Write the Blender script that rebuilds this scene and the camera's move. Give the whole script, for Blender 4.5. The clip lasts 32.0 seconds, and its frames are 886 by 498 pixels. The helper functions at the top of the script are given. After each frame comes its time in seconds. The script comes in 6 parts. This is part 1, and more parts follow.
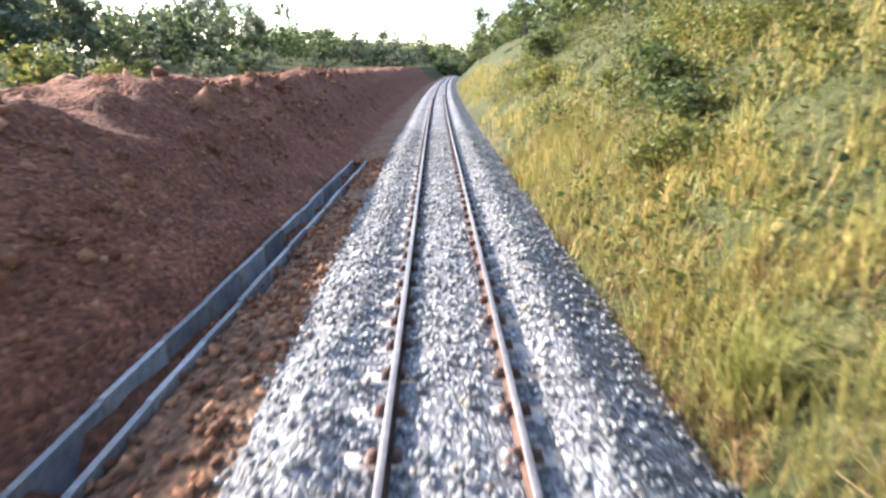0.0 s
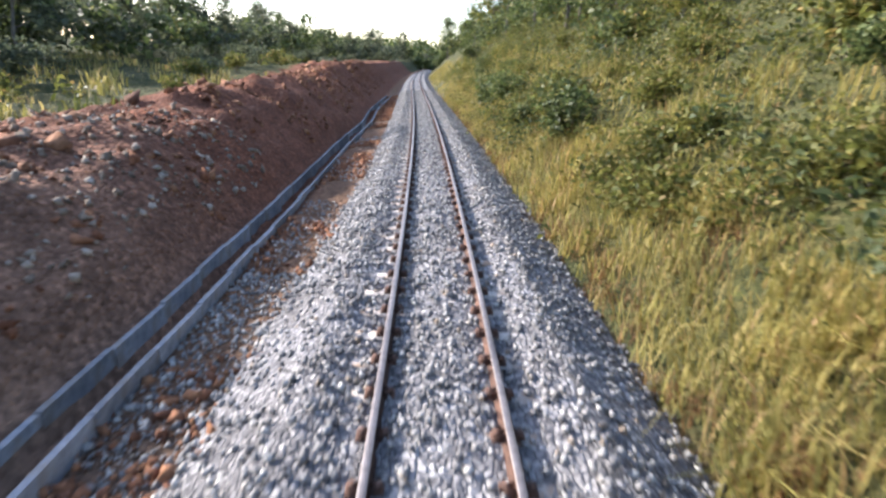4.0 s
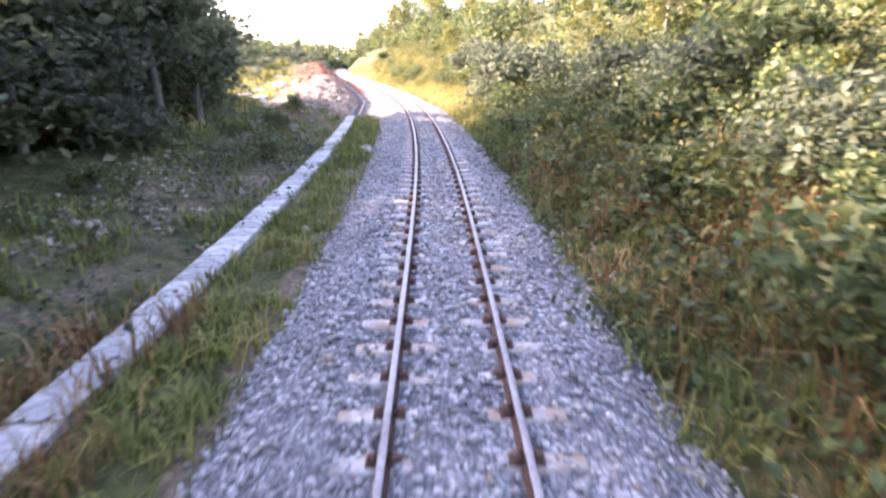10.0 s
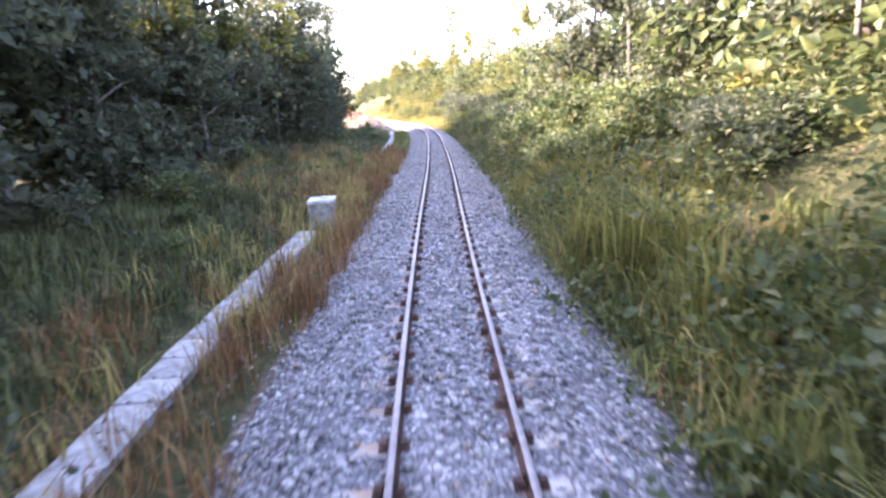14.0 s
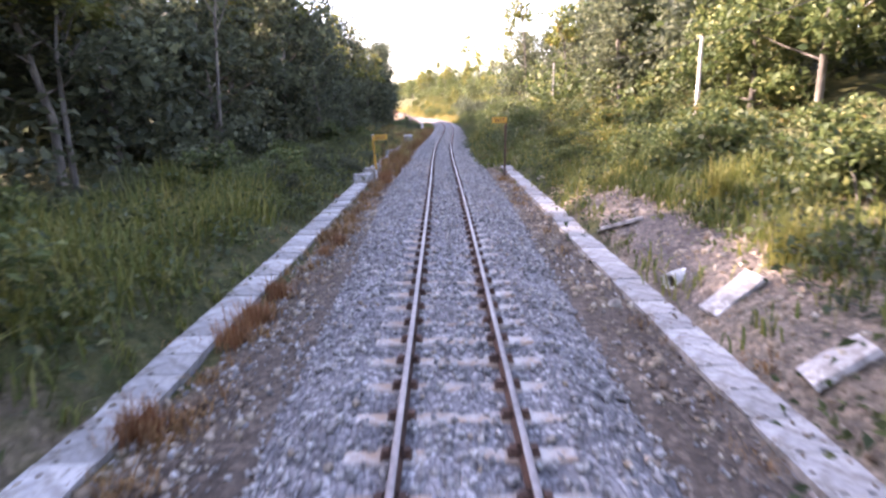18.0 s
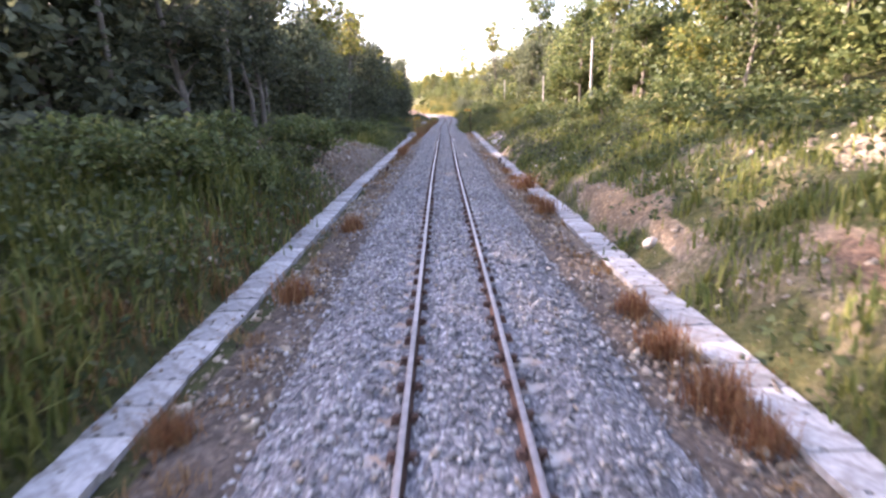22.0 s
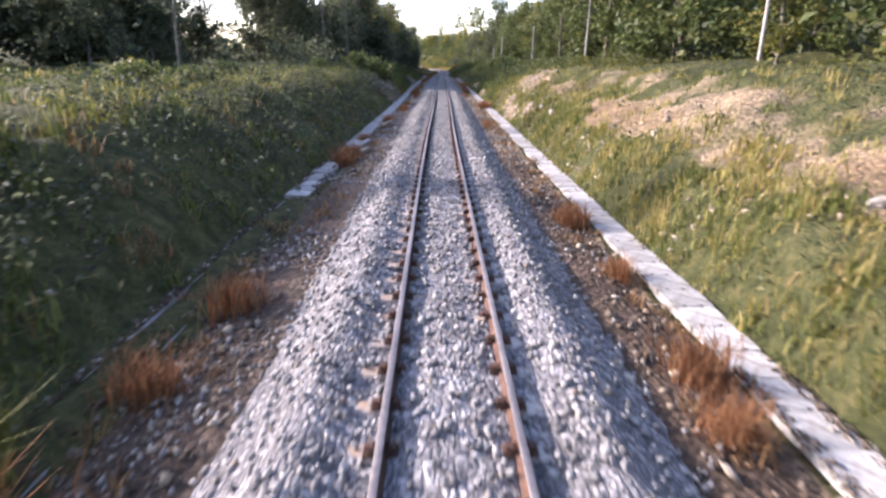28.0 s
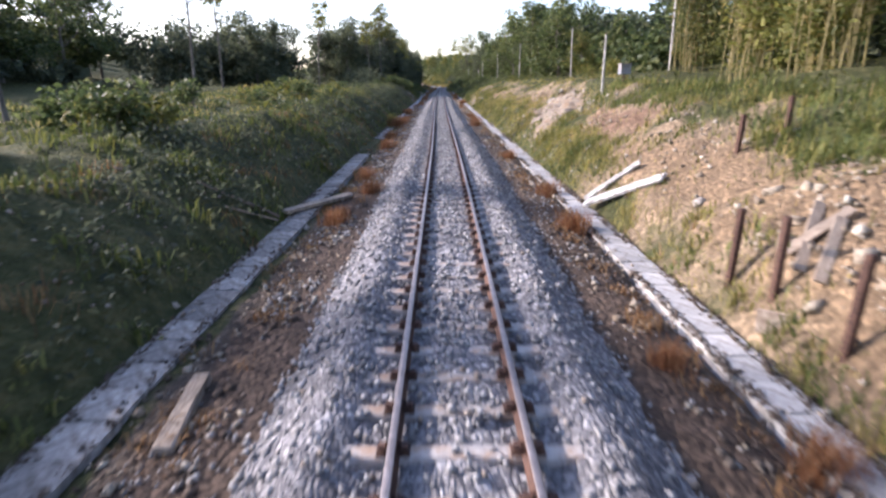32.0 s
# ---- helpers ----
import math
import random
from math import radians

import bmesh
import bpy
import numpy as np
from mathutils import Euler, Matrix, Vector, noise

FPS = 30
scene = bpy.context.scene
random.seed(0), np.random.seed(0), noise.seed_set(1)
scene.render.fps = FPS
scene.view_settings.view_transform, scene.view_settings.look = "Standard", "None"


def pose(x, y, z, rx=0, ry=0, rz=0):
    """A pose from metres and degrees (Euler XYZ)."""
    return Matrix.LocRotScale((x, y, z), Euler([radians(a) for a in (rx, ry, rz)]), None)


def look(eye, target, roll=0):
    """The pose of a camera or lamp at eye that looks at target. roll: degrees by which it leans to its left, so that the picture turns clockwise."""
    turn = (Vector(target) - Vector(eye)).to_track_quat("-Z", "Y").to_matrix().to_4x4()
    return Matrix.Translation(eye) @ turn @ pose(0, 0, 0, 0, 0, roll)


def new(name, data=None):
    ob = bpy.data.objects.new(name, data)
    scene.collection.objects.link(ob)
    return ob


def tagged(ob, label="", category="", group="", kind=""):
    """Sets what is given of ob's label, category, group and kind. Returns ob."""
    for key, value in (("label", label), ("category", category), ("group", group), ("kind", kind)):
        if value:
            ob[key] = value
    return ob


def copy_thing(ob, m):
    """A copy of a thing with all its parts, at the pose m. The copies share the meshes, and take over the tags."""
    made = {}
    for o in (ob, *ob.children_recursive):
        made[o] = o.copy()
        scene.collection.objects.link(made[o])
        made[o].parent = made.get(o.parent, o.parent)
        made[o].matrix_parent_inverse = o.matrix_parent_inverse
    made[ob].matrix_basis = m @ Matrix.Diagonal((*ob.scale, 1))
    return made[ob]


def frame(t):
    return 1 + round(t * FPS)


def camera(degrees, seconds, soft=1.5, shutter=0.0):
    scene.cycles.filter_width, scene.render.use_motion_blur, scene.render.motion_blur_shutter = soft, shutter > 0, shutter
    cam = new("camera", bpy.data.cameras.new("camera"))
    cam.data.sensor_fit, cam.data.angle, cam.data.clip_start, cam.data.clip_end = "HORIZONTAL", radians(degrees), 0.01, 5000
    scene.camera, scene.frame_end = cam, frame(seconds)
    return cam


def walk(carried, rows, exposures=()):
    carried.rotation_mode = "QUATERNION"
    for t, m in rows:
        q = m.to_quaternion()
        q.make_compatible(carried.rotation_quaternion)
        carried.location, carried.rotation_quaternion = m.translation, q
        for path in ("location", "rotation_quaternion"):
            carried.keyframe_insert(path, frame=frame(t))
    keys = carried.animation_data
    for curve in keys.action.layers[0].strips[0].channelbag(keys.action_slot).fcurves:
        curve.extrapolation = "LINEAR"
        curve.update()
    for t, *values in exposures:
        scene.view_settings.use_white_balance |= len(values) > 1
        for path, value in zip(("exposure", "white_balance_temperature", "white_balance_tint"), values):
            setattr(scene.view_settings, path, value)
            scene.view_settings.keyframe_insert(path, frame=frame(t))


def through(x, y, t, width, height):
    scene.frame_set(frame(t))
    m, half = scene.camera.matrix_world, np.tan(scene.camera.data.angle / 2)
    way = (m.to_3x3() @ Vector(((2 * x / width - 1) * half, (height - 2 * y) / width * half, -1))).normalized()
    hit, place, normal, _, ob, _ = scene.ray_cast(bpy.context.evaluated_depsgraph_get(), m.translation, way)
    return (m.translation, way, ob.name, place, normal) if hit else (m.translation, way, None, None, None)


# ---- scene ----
# ---------------------------------------------------------------- track line
# curvature of the railway line every 10 m along it (s = 0 at the start, negative behind)
KAPPA_S = list(range(-300, 121, 10))
KAPPA = [-0.34, -0.35, 0.21, 0.54, 0.16, 0.20, -0.41, -0.66, -0.09, 0.58, -0.07, 0.46, -0.12, -0.96, 0.24, 0.04, 0.81, -0.80, -2.21, -1.38, 1.46, 0.59, 0.99, 3.75, 3.12, 4.27, 4.45, 1.86, 0.92, 1.03, 0.40, 0.25, -0.27, -0.41, -0.41, -0.41, -0.41, -0.40, -0.40, -0.40, -0.40, -0.40, -0.40]
SD = np.arange(-360.0, 241.0, 1.0)
_k = np.interp(SD, KAPPA_S, KAPPA) * 1e-3
TH = np.concatenate([[0], np.cumsum((_k[1:] + _k[:-1]) / 2)])
TH -= TH[360]
_m = (TH[1:] + TH[:-1]) / 2
CX = np.concatenate([[0], np.cumsum(-np.sin(_m))])
CY = np.concatenate([[0], np.cumsum(np.cos(_m))])
CX -= CX[360]
CY -= CY[360]


def line(s, u=0.0, z=0.0):
    """World places for metres s along the line, u to the right of it and z above the rail heads."""
    s, u = np.asarray(s, float), np.asarray(u, float)
    c = np.clip(s, SD[0], SD[-1])
    th = np.interp(c, SD, TH)
    near = np.clip(u, -60, 60)
    x = np.interp(c, SD, CX) - (s - c) * np.sin(th) + near * np.cos(th) + (u - near)
    y = np.interp(c, SD, CY) + (s - c) * np.cos(th) + near * np.sin(th)
    return np.stack(np.broadcast_arrays(x, y, np.asarray(z, float)), -1)


def heading(s):
    return math.degrees(float(np.interp(s, SD, TH)))


def spot(s, u, z=0.0, turn=0.0, rx=0.0, ry=0.0):
    """A pose at a place by the line, turned against the line's heading."""
    x, y, zz = line(s, u, z)
    return pose(float(x), float(y), float(zz), rx, ry, heading(s) + turn)


# ---------------------------------------------------------------- camera
EYE_U, EYE_Z = -0.114, 2.701
# seconds, s, yaw from the line, pitch, roll
RIDE = [
    (0, -0.00, -0.48, -17.91, -0.35),
    (0.5, -4.58, -1.83, -18.51, -0.12),
    (1, -9.08, -1.86, -18.85, 1.27),
    (1.5, -13.50, -2.52, -18.73, 1.56),
    (2, -17.83, -2.56, -18.59, 1.26),
    (2.5, -22.09, -1.24, -17.20, 0.97),
    (4.5, -38.38, -1.76, -18.68, 2.25),
    (5, -42.34, -3.27, -18.97, 2.62),
    (5.5, -46.30, -3.13, -19.36, 2.82),
    (6, -50.27, -1.99, -18.37, 1.37),
    (6.5, -54.30, -2.81, -19.15, 2.74),
    (7, -58.38, -2.30, -18.54, 2.30),
    (7.5, -62.55, -2.05, -17.53, 2.05),
    (8, -66.79, -3.40, -19.91, 2.21),
    (8.5, -71.10, -0.99, -18.07, 1.62),
    (9, -75.48, -0.04, -16.30, 1.12),
    (9.5, -79.95, -2.24, -18.62, 1.06),
    (10, -84.51, -0.45, -18.35, -0.39),
    (10.5, -89.16, 0.31, -15.17, -0.48),
    (11, -93.89, -1.17, -17.76, -0.94),
    (11.5, -98.67, -0.01, -17.71, -2.66),
    (12, -103.47, 0.15, -16.37, -2.15),
    (12.5, -108.28, 0.10, -16.39, -2.99),
    (13, -113.06, 0.58, -14.65, -2.04),
    (13.5, -117.80, -0.81, -14.98, -2.84),
    (15.5, -136.18, 0.77, -11.21, -2.20),
    (16, -140.63, 2.08, -11.43, -1.74),
    (16.5, -145.06, 0.43, -12.00, -0.21),
    (17, -149.48, 1.20, -11.81, -2.13),
    (17.5, -153.92, 0.55, -12.15, -1.04),
    (18, -158.39, 0.12, -14.18, -0.93),
    (18.5, -162.88, 0.01, -15.60, -0.28),
    (19, -167.39, 0.09, -16.19, -0.42),
    (19.5, -171.88, -0.16, -15.57, -0.13),
    (20, -176.36, -0.09, -15.85, -0.79),
    (20.5, -180.81, 0.60, -15.55, -0.93),
    (21, -185.27, 1.93, -15.12, -0.59),
    (21.5, -189.76, -2.27, -16.53, 1.62),
    (22, -194.30, 0.34, -14.34, -1.87),
    (22.5, -198.90, 0.98, -15.53, -1.46),
    (23, -203.57, -2.46, -17.75, 0.94),
    (23.5, -208.31, -0.72, -18.58, 0.20),
    (24, -213.10, -0.71, -19.42, 0.75),
    (24.5, -217.92, -1.16, -19.76, 1.58),
    (25, -222.75, -1.44, -19.44, 1.52),
    (25.5, -227.58, -1.34, -19.69, 1.76),
    (26, -232.39, -0.93, -19.69, 0.60),
    (26.5, -237.19, -1.01, -19.00, 1.03),
    (28.5, -256.13, -0.44, -18.38, 0.17),
    (29, -260.84, -0.60, -18.60, -0.75),
    (29.5, -265.57, 0.59, -17.77, -1.31),
    (30, -270.34, 0.54, -16.95, -1.20),
    (30.5, -275.18, 0.72, -16.25, -1.22),
    (31, -280.08, 0.93, -16.01, -1.66),
    (31.5, -285.04, 2.12, -15.37, -1.03),
    (32, -290.05, 0.06, -16.69, -0.71),
]
cam = camera(76.27, 32.0, soft=2.5, shutter=0.22)
rows = []
for t, s, yaw, pitch, roll in RIDE:
    x, y, _ = line(s, EYE_U)
    rows.append((t, pose(float(x), float(y), EYE_Z, 0, 0, heading(s) + yaw) @ pose(0, 0, 0, 90 + pitch) @ pose(0, 0, 0, 0, 0, roll)))
# seconds, stops, kelvin, tint
EXPOSURE = [(0, 2.7, 6100, 13), (3, 2.1, 6210, 14), (5, 2.1, 5860, 18), (6.2, 2.1, 5750, 20), (7, 2.55, 5950, 24), (8, 3.29, 6100, 32), (9, 3.7, 6550, 37), (10, 3.95, 6800, 39), (11, 3.98, 7400, 42), (13, 4.05, 6550, 38), (16, 4.1, 6800, 40), (17.5, 3.62, 7000, 39), (19, 3.67, 7220, 39), (20.5, 3.67, 7470, 38), (22, 3.46, 7070, 38), (23, 2.82, 6620, 33), (24, 2.41, 6400, 30), (26, 2.21, 6150, 28), (29, 2.11, 6230, 28), (30.5, 2.03, 6080, 27), (32, 1.77, 5960, 26)]
walk(cam, rows, exposures=EXPOSURE)

# ---------------------------------------------------------------- light
SUN_TURN, SUN_UP = 62.0, 26.0   # degrees left of the line's first heading, height
world = bpy.data.worlds.new("world")
scene.world = world
world.use_nodes = True
wn = world.node_tree
sky = wn.nodes.new("ShaderNodeTexSky")
sky.sky_type, sky.sun_disc = "NISHITA", False
sky.sun_elevation, sky.sun_rotation = radians(SUN_UP), radians(-SUN_TURN)
sky.air_density, sky.dust_density, sky.ozone_density = 1.0, 1.5, 1.0
wn.nodes["Background"].inputs["Strength"].default_value = 0.11
wn.links.new(sky.outputs[0], wn.nodes["Background"].inputs[0])
lamp = bpy.data.lights.new("sun", "SUN")
lamp.energy, lamp.angle, lamp.color = 2.7, radians(2.0), (1.0, 0.93, 0.82)
sun = new("sun", lamp)
a, e = radians(SUN_TURN), radians(SUN_UP)
sun.matrix_basis = look((-math.sin(a) * math.cos(e) * 50, math.cos(a) * math.cos(e) * 50, math.sin(e) * 50), (0, 0, 0))


# ---------------------------------------------------------------- helpers


def vnoise(x, y, seed=0):
    """Smooth value noise on arrays, -1 to 1."""
    xi, yi = np.floor(x), np.floor(y)
    fx, fy = x - xi, y - yi
    fx, fy = fx * fx * (3 - 2 * fx), fy * fy * (3 - 2 * fy)

    def h(i, j):
        v = np.sin(i * 127.1 + j * 311.7 + seed * 74.7) * 43758.5453
        return (v - np.floor(v)) * 2 - 1
    return (h(xi, yi) * (1 - fx) + h(xi + 1, yi) * fx) * (1 - fy) + (h(xi, yi + 1) * (1 - fx) + h(xi + 1, yi + 1) * fx) * fy


def fbm(x, y, seed=0, octaves=4):
    v, a = 0.0, 1.0
    for o in range(octaves):
        v = v + a * vnoise(x * 2 ** o, y * 2 ** o, seed + o)
        a *= 0.5
    return v


def mesh_np(name, verts, faces, material=None, smooth=False, mats=None):
    """A mesh from arrays: verts (n, 3), faces (m, k) with k the same for all."""
    verts, faces = np.asarray(verts, np.float32), np.asarray(faces, np.int32)
    me = bpy.data.meshes.new(name)
    m, k = faces.shape
    me.vertices.add(len(verts))
    me.vertices.foreach_set("co", verts.ravel())
    me.loops.add(m * k)
    me.loops.foreach_set("vertex_index", faces.ravel())
    me.polygons.add(m)
    me.polygons.foreach_set("loop_start", np.arange(0, m * k, k, dtype=np.int32))
    if smooth:
        me.polygons.foreach_set("use_smooth", np.ones(m, bool))
    for mt in ([material] if material else []) + list(mats or []):
        me.materials.append(mt)
    me.update(calc_edges=True)
    return me


def bm_mesh(name, bm, material, smooth=False):
    me = bpy.data.meshes.new(name)
    bm.to_mesh(me)
    bm.free()
    me.materials.append(material)
    if smooth:
        me.polygons.foreach_set("use_smooth", np.ones(len(me.polygons), bool))
    return me


def part(name, data, material=None, parent=None, label="", m=None, smooth=False):
    """One mesh object under a thing or a part; data is a mesh or a bmesh."""
    me = data if isinstance(data, bpy.types.Mesh) else bm_mesh(name, data, material, smooth)
    ob = new(name, me)
    if parent:
        ob.parent = parent
    if m is not None:
        ob.matrix_basis = m
    return tagged(ob, label)


def box(bm, size, at=(0, 0, 0), bevel=0.0, m=None):
    got = bmesh.ops.create_cube(bm, size=1.0)
    vs = got["verts"]
    bmesh.ops.scale(bm, vec=size, verts=vs)
    if bevel:
        es = list({e for v in vs for e in v.link_edges})
        vs = list({v for v in bmesh.ops.bevel(bm, geom=es, offset=bevel, segments=1, affect="EDGES")["verts"]} | {v for v in vs if v.is_valid})
    bmesh.ops.translate(bm, vec=at, verts=vs)
    if m is not None:
        bmesh.ops.transform(bm, matrix=m, verts=vs)
    return vs


def tube(points, radii, sides=7, cap=True):
    """Verts and quads of a tapered tube along points."""
    pts = [Vector(p) for p in points]
    vs, fs = [], []
    for i, p in enumerate(pts):
        d = (pts[min(i + 1, len(pts) - 1)] - pts[max(i - 1, 0)]).normalized()
        a = d.orthogonal().normalized() if i == 0 else (a - d * a.dot(d)).normalized()
        b = d.cross(a)
        for k in range(sides):
            w = 2 * math.pi * k / sides
            vs.append(p + (a * math.cos(w) + b * math.sin(w)) * radii[i])
    for i in range(len(pts) - 1):
        for k in range(sides):
            fs.append((i * sides + k, i * sides + (k + 1) % sides, (i + 1) * sides + (k + 1) % sides, (i + 1) * sides + k))
    return [tuple(v) for v in vs], fs


def tubes_mesh(name, tubes, material, smooth=True):
    vs, fs = [], []
    for v, f in tubes:
        n = len(vs)
        vs += v
        fs += [tuple(i + n for i in q) for q in f]
    return mesh_np(name, np.array(vs), np.array(fs), material, smooth)


# ---------------------------------------------------------------- materials
def nodes_of(name):
    mt = bpy.data.materials.new(name)
    mt.use_nodes = True
    nt = mt.node_tree
    return mt, nt, nt.nodes["Principled BSDF"]


def link(nt, a, b):
    nt.links.new(a, b)


def ramp(nt, fac, stops):
    r = nt.nodes.new("ShaderNodeValToRGB")
    el = r.color_ramp.elements
    while len(el) < len(stops):
        el.new(0.5)
    for q, (p, c) in zip(el, stops):
        q.position, q.color = p, (*c, 1)
    link(nt, fac, r.inputs[0])
    return r.outputs[0]


def noise_node(nt, scale, detail=5.0, rough=0.6, stretch=None):
    tc = nt.nodes.new("ShaderNodeTexCoord")
    n = nt.nodes.new("ShaderNodeTexNoise")
    n.inputs["Scale"].default_value, n.inputs["Detail"].default_value, n.inputs["Roughness"].default_value = scale, detail, rough
    if stretch:
        mp = nt.nodes.new("ShaderNodeMapping")
        mp.inputs["Scale"].default_value = stretch
        link(nt, tc.outputs["Object"], mp.inputs[0])
        link(nt, mp.outputs[0], n.inputs[0])
    else:
        link(nt, tc.outputs["Object"], n.inputs[0])
    return n.outputs[0]


def mixc(nt, fac, a, b, kind="MIX"):
    m = nt.nodes.new("ShaderNodeMix")
    m.data_type, m.blend_type = "RGBA", kind
    for v, i in ((fac, 0), (a, 6), (b, 7)):
        if isinstance(v, (int, float)):
            m.inputs[i].default_value = v
        elif isinstance(v, tuple):
            m.inputs[i].default_value = (*v, 1)
        else:
            link(nt, v, m.inputs[i])
    return m.outputs[2]


def bump(nt, bs, height, strength=0.5, dist=0.02):
    b = nt.nodes.new("ShaderNodeBump")
    b.inputs["Strength"].default_value, b.inputs["Distance"].default_value = strength, dist
    link(nt, height, b.inputs["Height"])
    link(nt, b.outputs[0], bs.inputs["Normal"])


def surface(name, dark, mid, light, scale=6.0, big=0.6, rough=0.9, metal=0.0, bumps=0.4, dist=0.02, vary=0.0, stretch=None, stain=None):
    """A worn surface: fine grain between three colours, broad patches, relief; vary: how much single objects differ."""
    mt, nt, bs = nodes_of(name)
    fine = noise_node(nt, scale, 6.0, 0.65, stretch)
    col = ramp(nt, fine, [(0.3, dark), (0.52, mid), (0.72, light)])
    broad = noise_node(nt, big, 3.0)
    patch = ramp(nt, broad, [(0.35, tuple(c * 0.72 for c in (1, 1, 1))), (0.65, (1.12, 1.1, 1.06))])
    col = mixc(nt, 1.0, col, patch, "MULTIPLY")
    if stain:
        f = ramp(nt, noise_node(nt, big * 2.7, 5.0, 0.7), [(0.47, (0, 0, 0)), (0.6, (0.85, 0.85, 0.85))])
        col = mixc(nt, f, col, stain)
    if vary:
        oi = nt.nodes.new("ShaderNodeObjectInfo")
        v = ramp(nt, oi.outputs["Random"], [(0, (1 - vary,) * 3), (1, (1 + vary,) * 3)])
        col = mixc(nt, 1.0, col, v, "MULTIPLY")
    link(nt, col, bs.inputs["Base Color"])
    bs.inputs["Roughness"].default_value, bs.inputs["Metallic"].default_value = rough, metal
    bs.inputs["Specular IOR Level"].default_value = 0.3
    bump(nt, bs, fine, bumps, dist)
    return mt


def island(name, stops, rough=0.8, through=0.0, vary=0.25, grain=0.0, spec=0.3):
    """Colour by piece (leaves, blades, stones): each island its own tint, each object its own shade."""
    mt, nt, bs = nodes_of(name)
    ge = nt.nodes.new("ShaderNodeNewGeometry")
    col = ramp(nt, ge.outputs["Random Per Island"], stops)
    if vary:
        oi = nt.nodes.new("ShaderNodeObjectInfo")
        v = ramp(nt, oi.outputs["Random"], [(0, (1 - vary,) * 3), (1, (1 + vary * 0.7, 1 + vary * 0.6, 1 + vary * 0.4))])
        col = mixc(nt, 1.0, col, v, "MULTIPLY")
    broad = ramp(nt, noise_node(nt, 0.35, 3.0), [(0.3, (0.75, 0.78, 0.75)), (0.7, (1.2, 1.15, 1.05))])
    col = mixc(nt, 1.0, col, broad, "MULTIPLY")
    if grain:
        g = noise_node(nt, grain, 4.0)
        col = mixc(nt, 1.0, col, ramp(nt, g, [(0.3, (0.65,) * 3), (0.7, (1.25,) * 3)]), "MULTIPLY")
        bump(nt, bs, g, 0.4, 0.01)
    link(nt, col, bs.inputs["Base Color"])
    bs.inputs["Roughness"].default_value, bs.inputs["Specular IOR Level"].default_value = rough, spec
    if through:
        tr = nt.nodes.new("ShaderNodeBsdfTranslucent")
        link(nt, col, tr.inputs[0])
        ms = nt.nodes.new("ShaderNodeMixShader")
        ms.inputs[0].default_value = through
        out = nt.nodes["Material Output"]
        link(nt, bs.outputs[0], ms.inputs[1])
        link(nt, tr.outputs[0], ms.inputs[2])
        link(nt, ms.outputs[0], out.inputs[0])
    return mt


M_STONE = island("ballast_stone", [(0, (0.16, 0.155, 0.16)), (0.35, (0.25, 0.242, 0.245)), (0.7, (0.36, 0.35, 0.35)), (0.93, (0.47, 0.46, 0.45)), (1, (0.3, 0.23, 0.17))], 0.85, vary=0.0, grain=40.0)


def bed_material():
    """Packed crushed stone: angular cells, each of its own grey, the shade in the gaps painted into the colour."""
    mt, nt, bs = nodes_of("ballast_bed")
    tc = nt.nodes.new("ShaderNodeTexCoord")
    cells, edge = nt.nodes.new("ShaderNodeTexVoronoi"), nt.nodes.new("ShaderNodeTexVoronoi")
    edge.feature = "DISTANCE_TO_EDGE"
    for n in (cells, edge):
        n.inputs["Scale"].default_value = 15.0
        link(nt, tc.outputs["Object"], n.inputs["Vector"])
    sep = nt.nodes.new("ShaderNodeSeparateColor")
    link(nt, cells.outputs["Color"], sep.inputs[0])
    col = ramp(nt, sep.outputs[0], [(0, (0.15, 0.147, 0.15)), (0.4, (0.24, 0.235, 0.24)), (0.75, (0.34, 0.33, 0.33)), (1, (0.5, 0.49, 0.48))])
    # shade between the stones, put into the colour along the cell edges
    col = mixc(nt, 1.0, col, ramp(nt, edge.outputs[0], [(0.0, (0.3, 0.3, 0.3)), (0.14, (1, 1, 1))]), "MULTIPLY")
    col = mixc(nt, 1.0, col, ramp(nt, noise_node(nt, 0.5, 4.0), [(0.3, (0.75, 0.73, 0.7)), (0.7, (1.15, 1.14, 1.13))]), "MULTIPLY")
    link(nt, col, bs.inputs["Base Color"])
    bs.inputs["Roughness"].default_value, bs.inputs["Specular IOR Level"].default_value = 0.9, 0.2
    bump(nt, bs, edge.outputs[0], 1.0, 0.06)
    return mt


M_BED = bed_material()
M_RUBBLE = island("rubble_stone", [(0, (0.22, 0.17, 0.12)), (0.4, (0.3, 0.245, 0.185)), (0.8, (0.38, 0.325, 0.255)), (1, (0.52, 0.47, 0.39))], 0.9, vary=0.0, grain=12.0)
M_ROCK = surface("limestone", (0.28, 0.24, 0.19), (0.46, 0.41, 0.34), (0.62, 0.58, 0.5), 5.0, 0.9, 0.9, 0, 0.8, 0.05, 0.25)
M_OUTCROP = surface("tan_rock_face", (0.15, 0.115, 0.08), (0.31, 0.255, 0.19), (0.47, 0.42, 0.345), 4.5, 0.9, 0.92, 0, 0.9, 0.06, 0.1, (1, 1, 2.2), (0.24, 0.165, 0.1))
M_CONC = surface("weathered_concrete", (0.28, 0.268, 0.25), (0.45, 0.438, 0.415), (0.58, 0.565, 0.535), 7.0, 1.6, 0.9, 0, 0.4, 0.012, 0.24, None, (0.2, 0.18, 0.15))
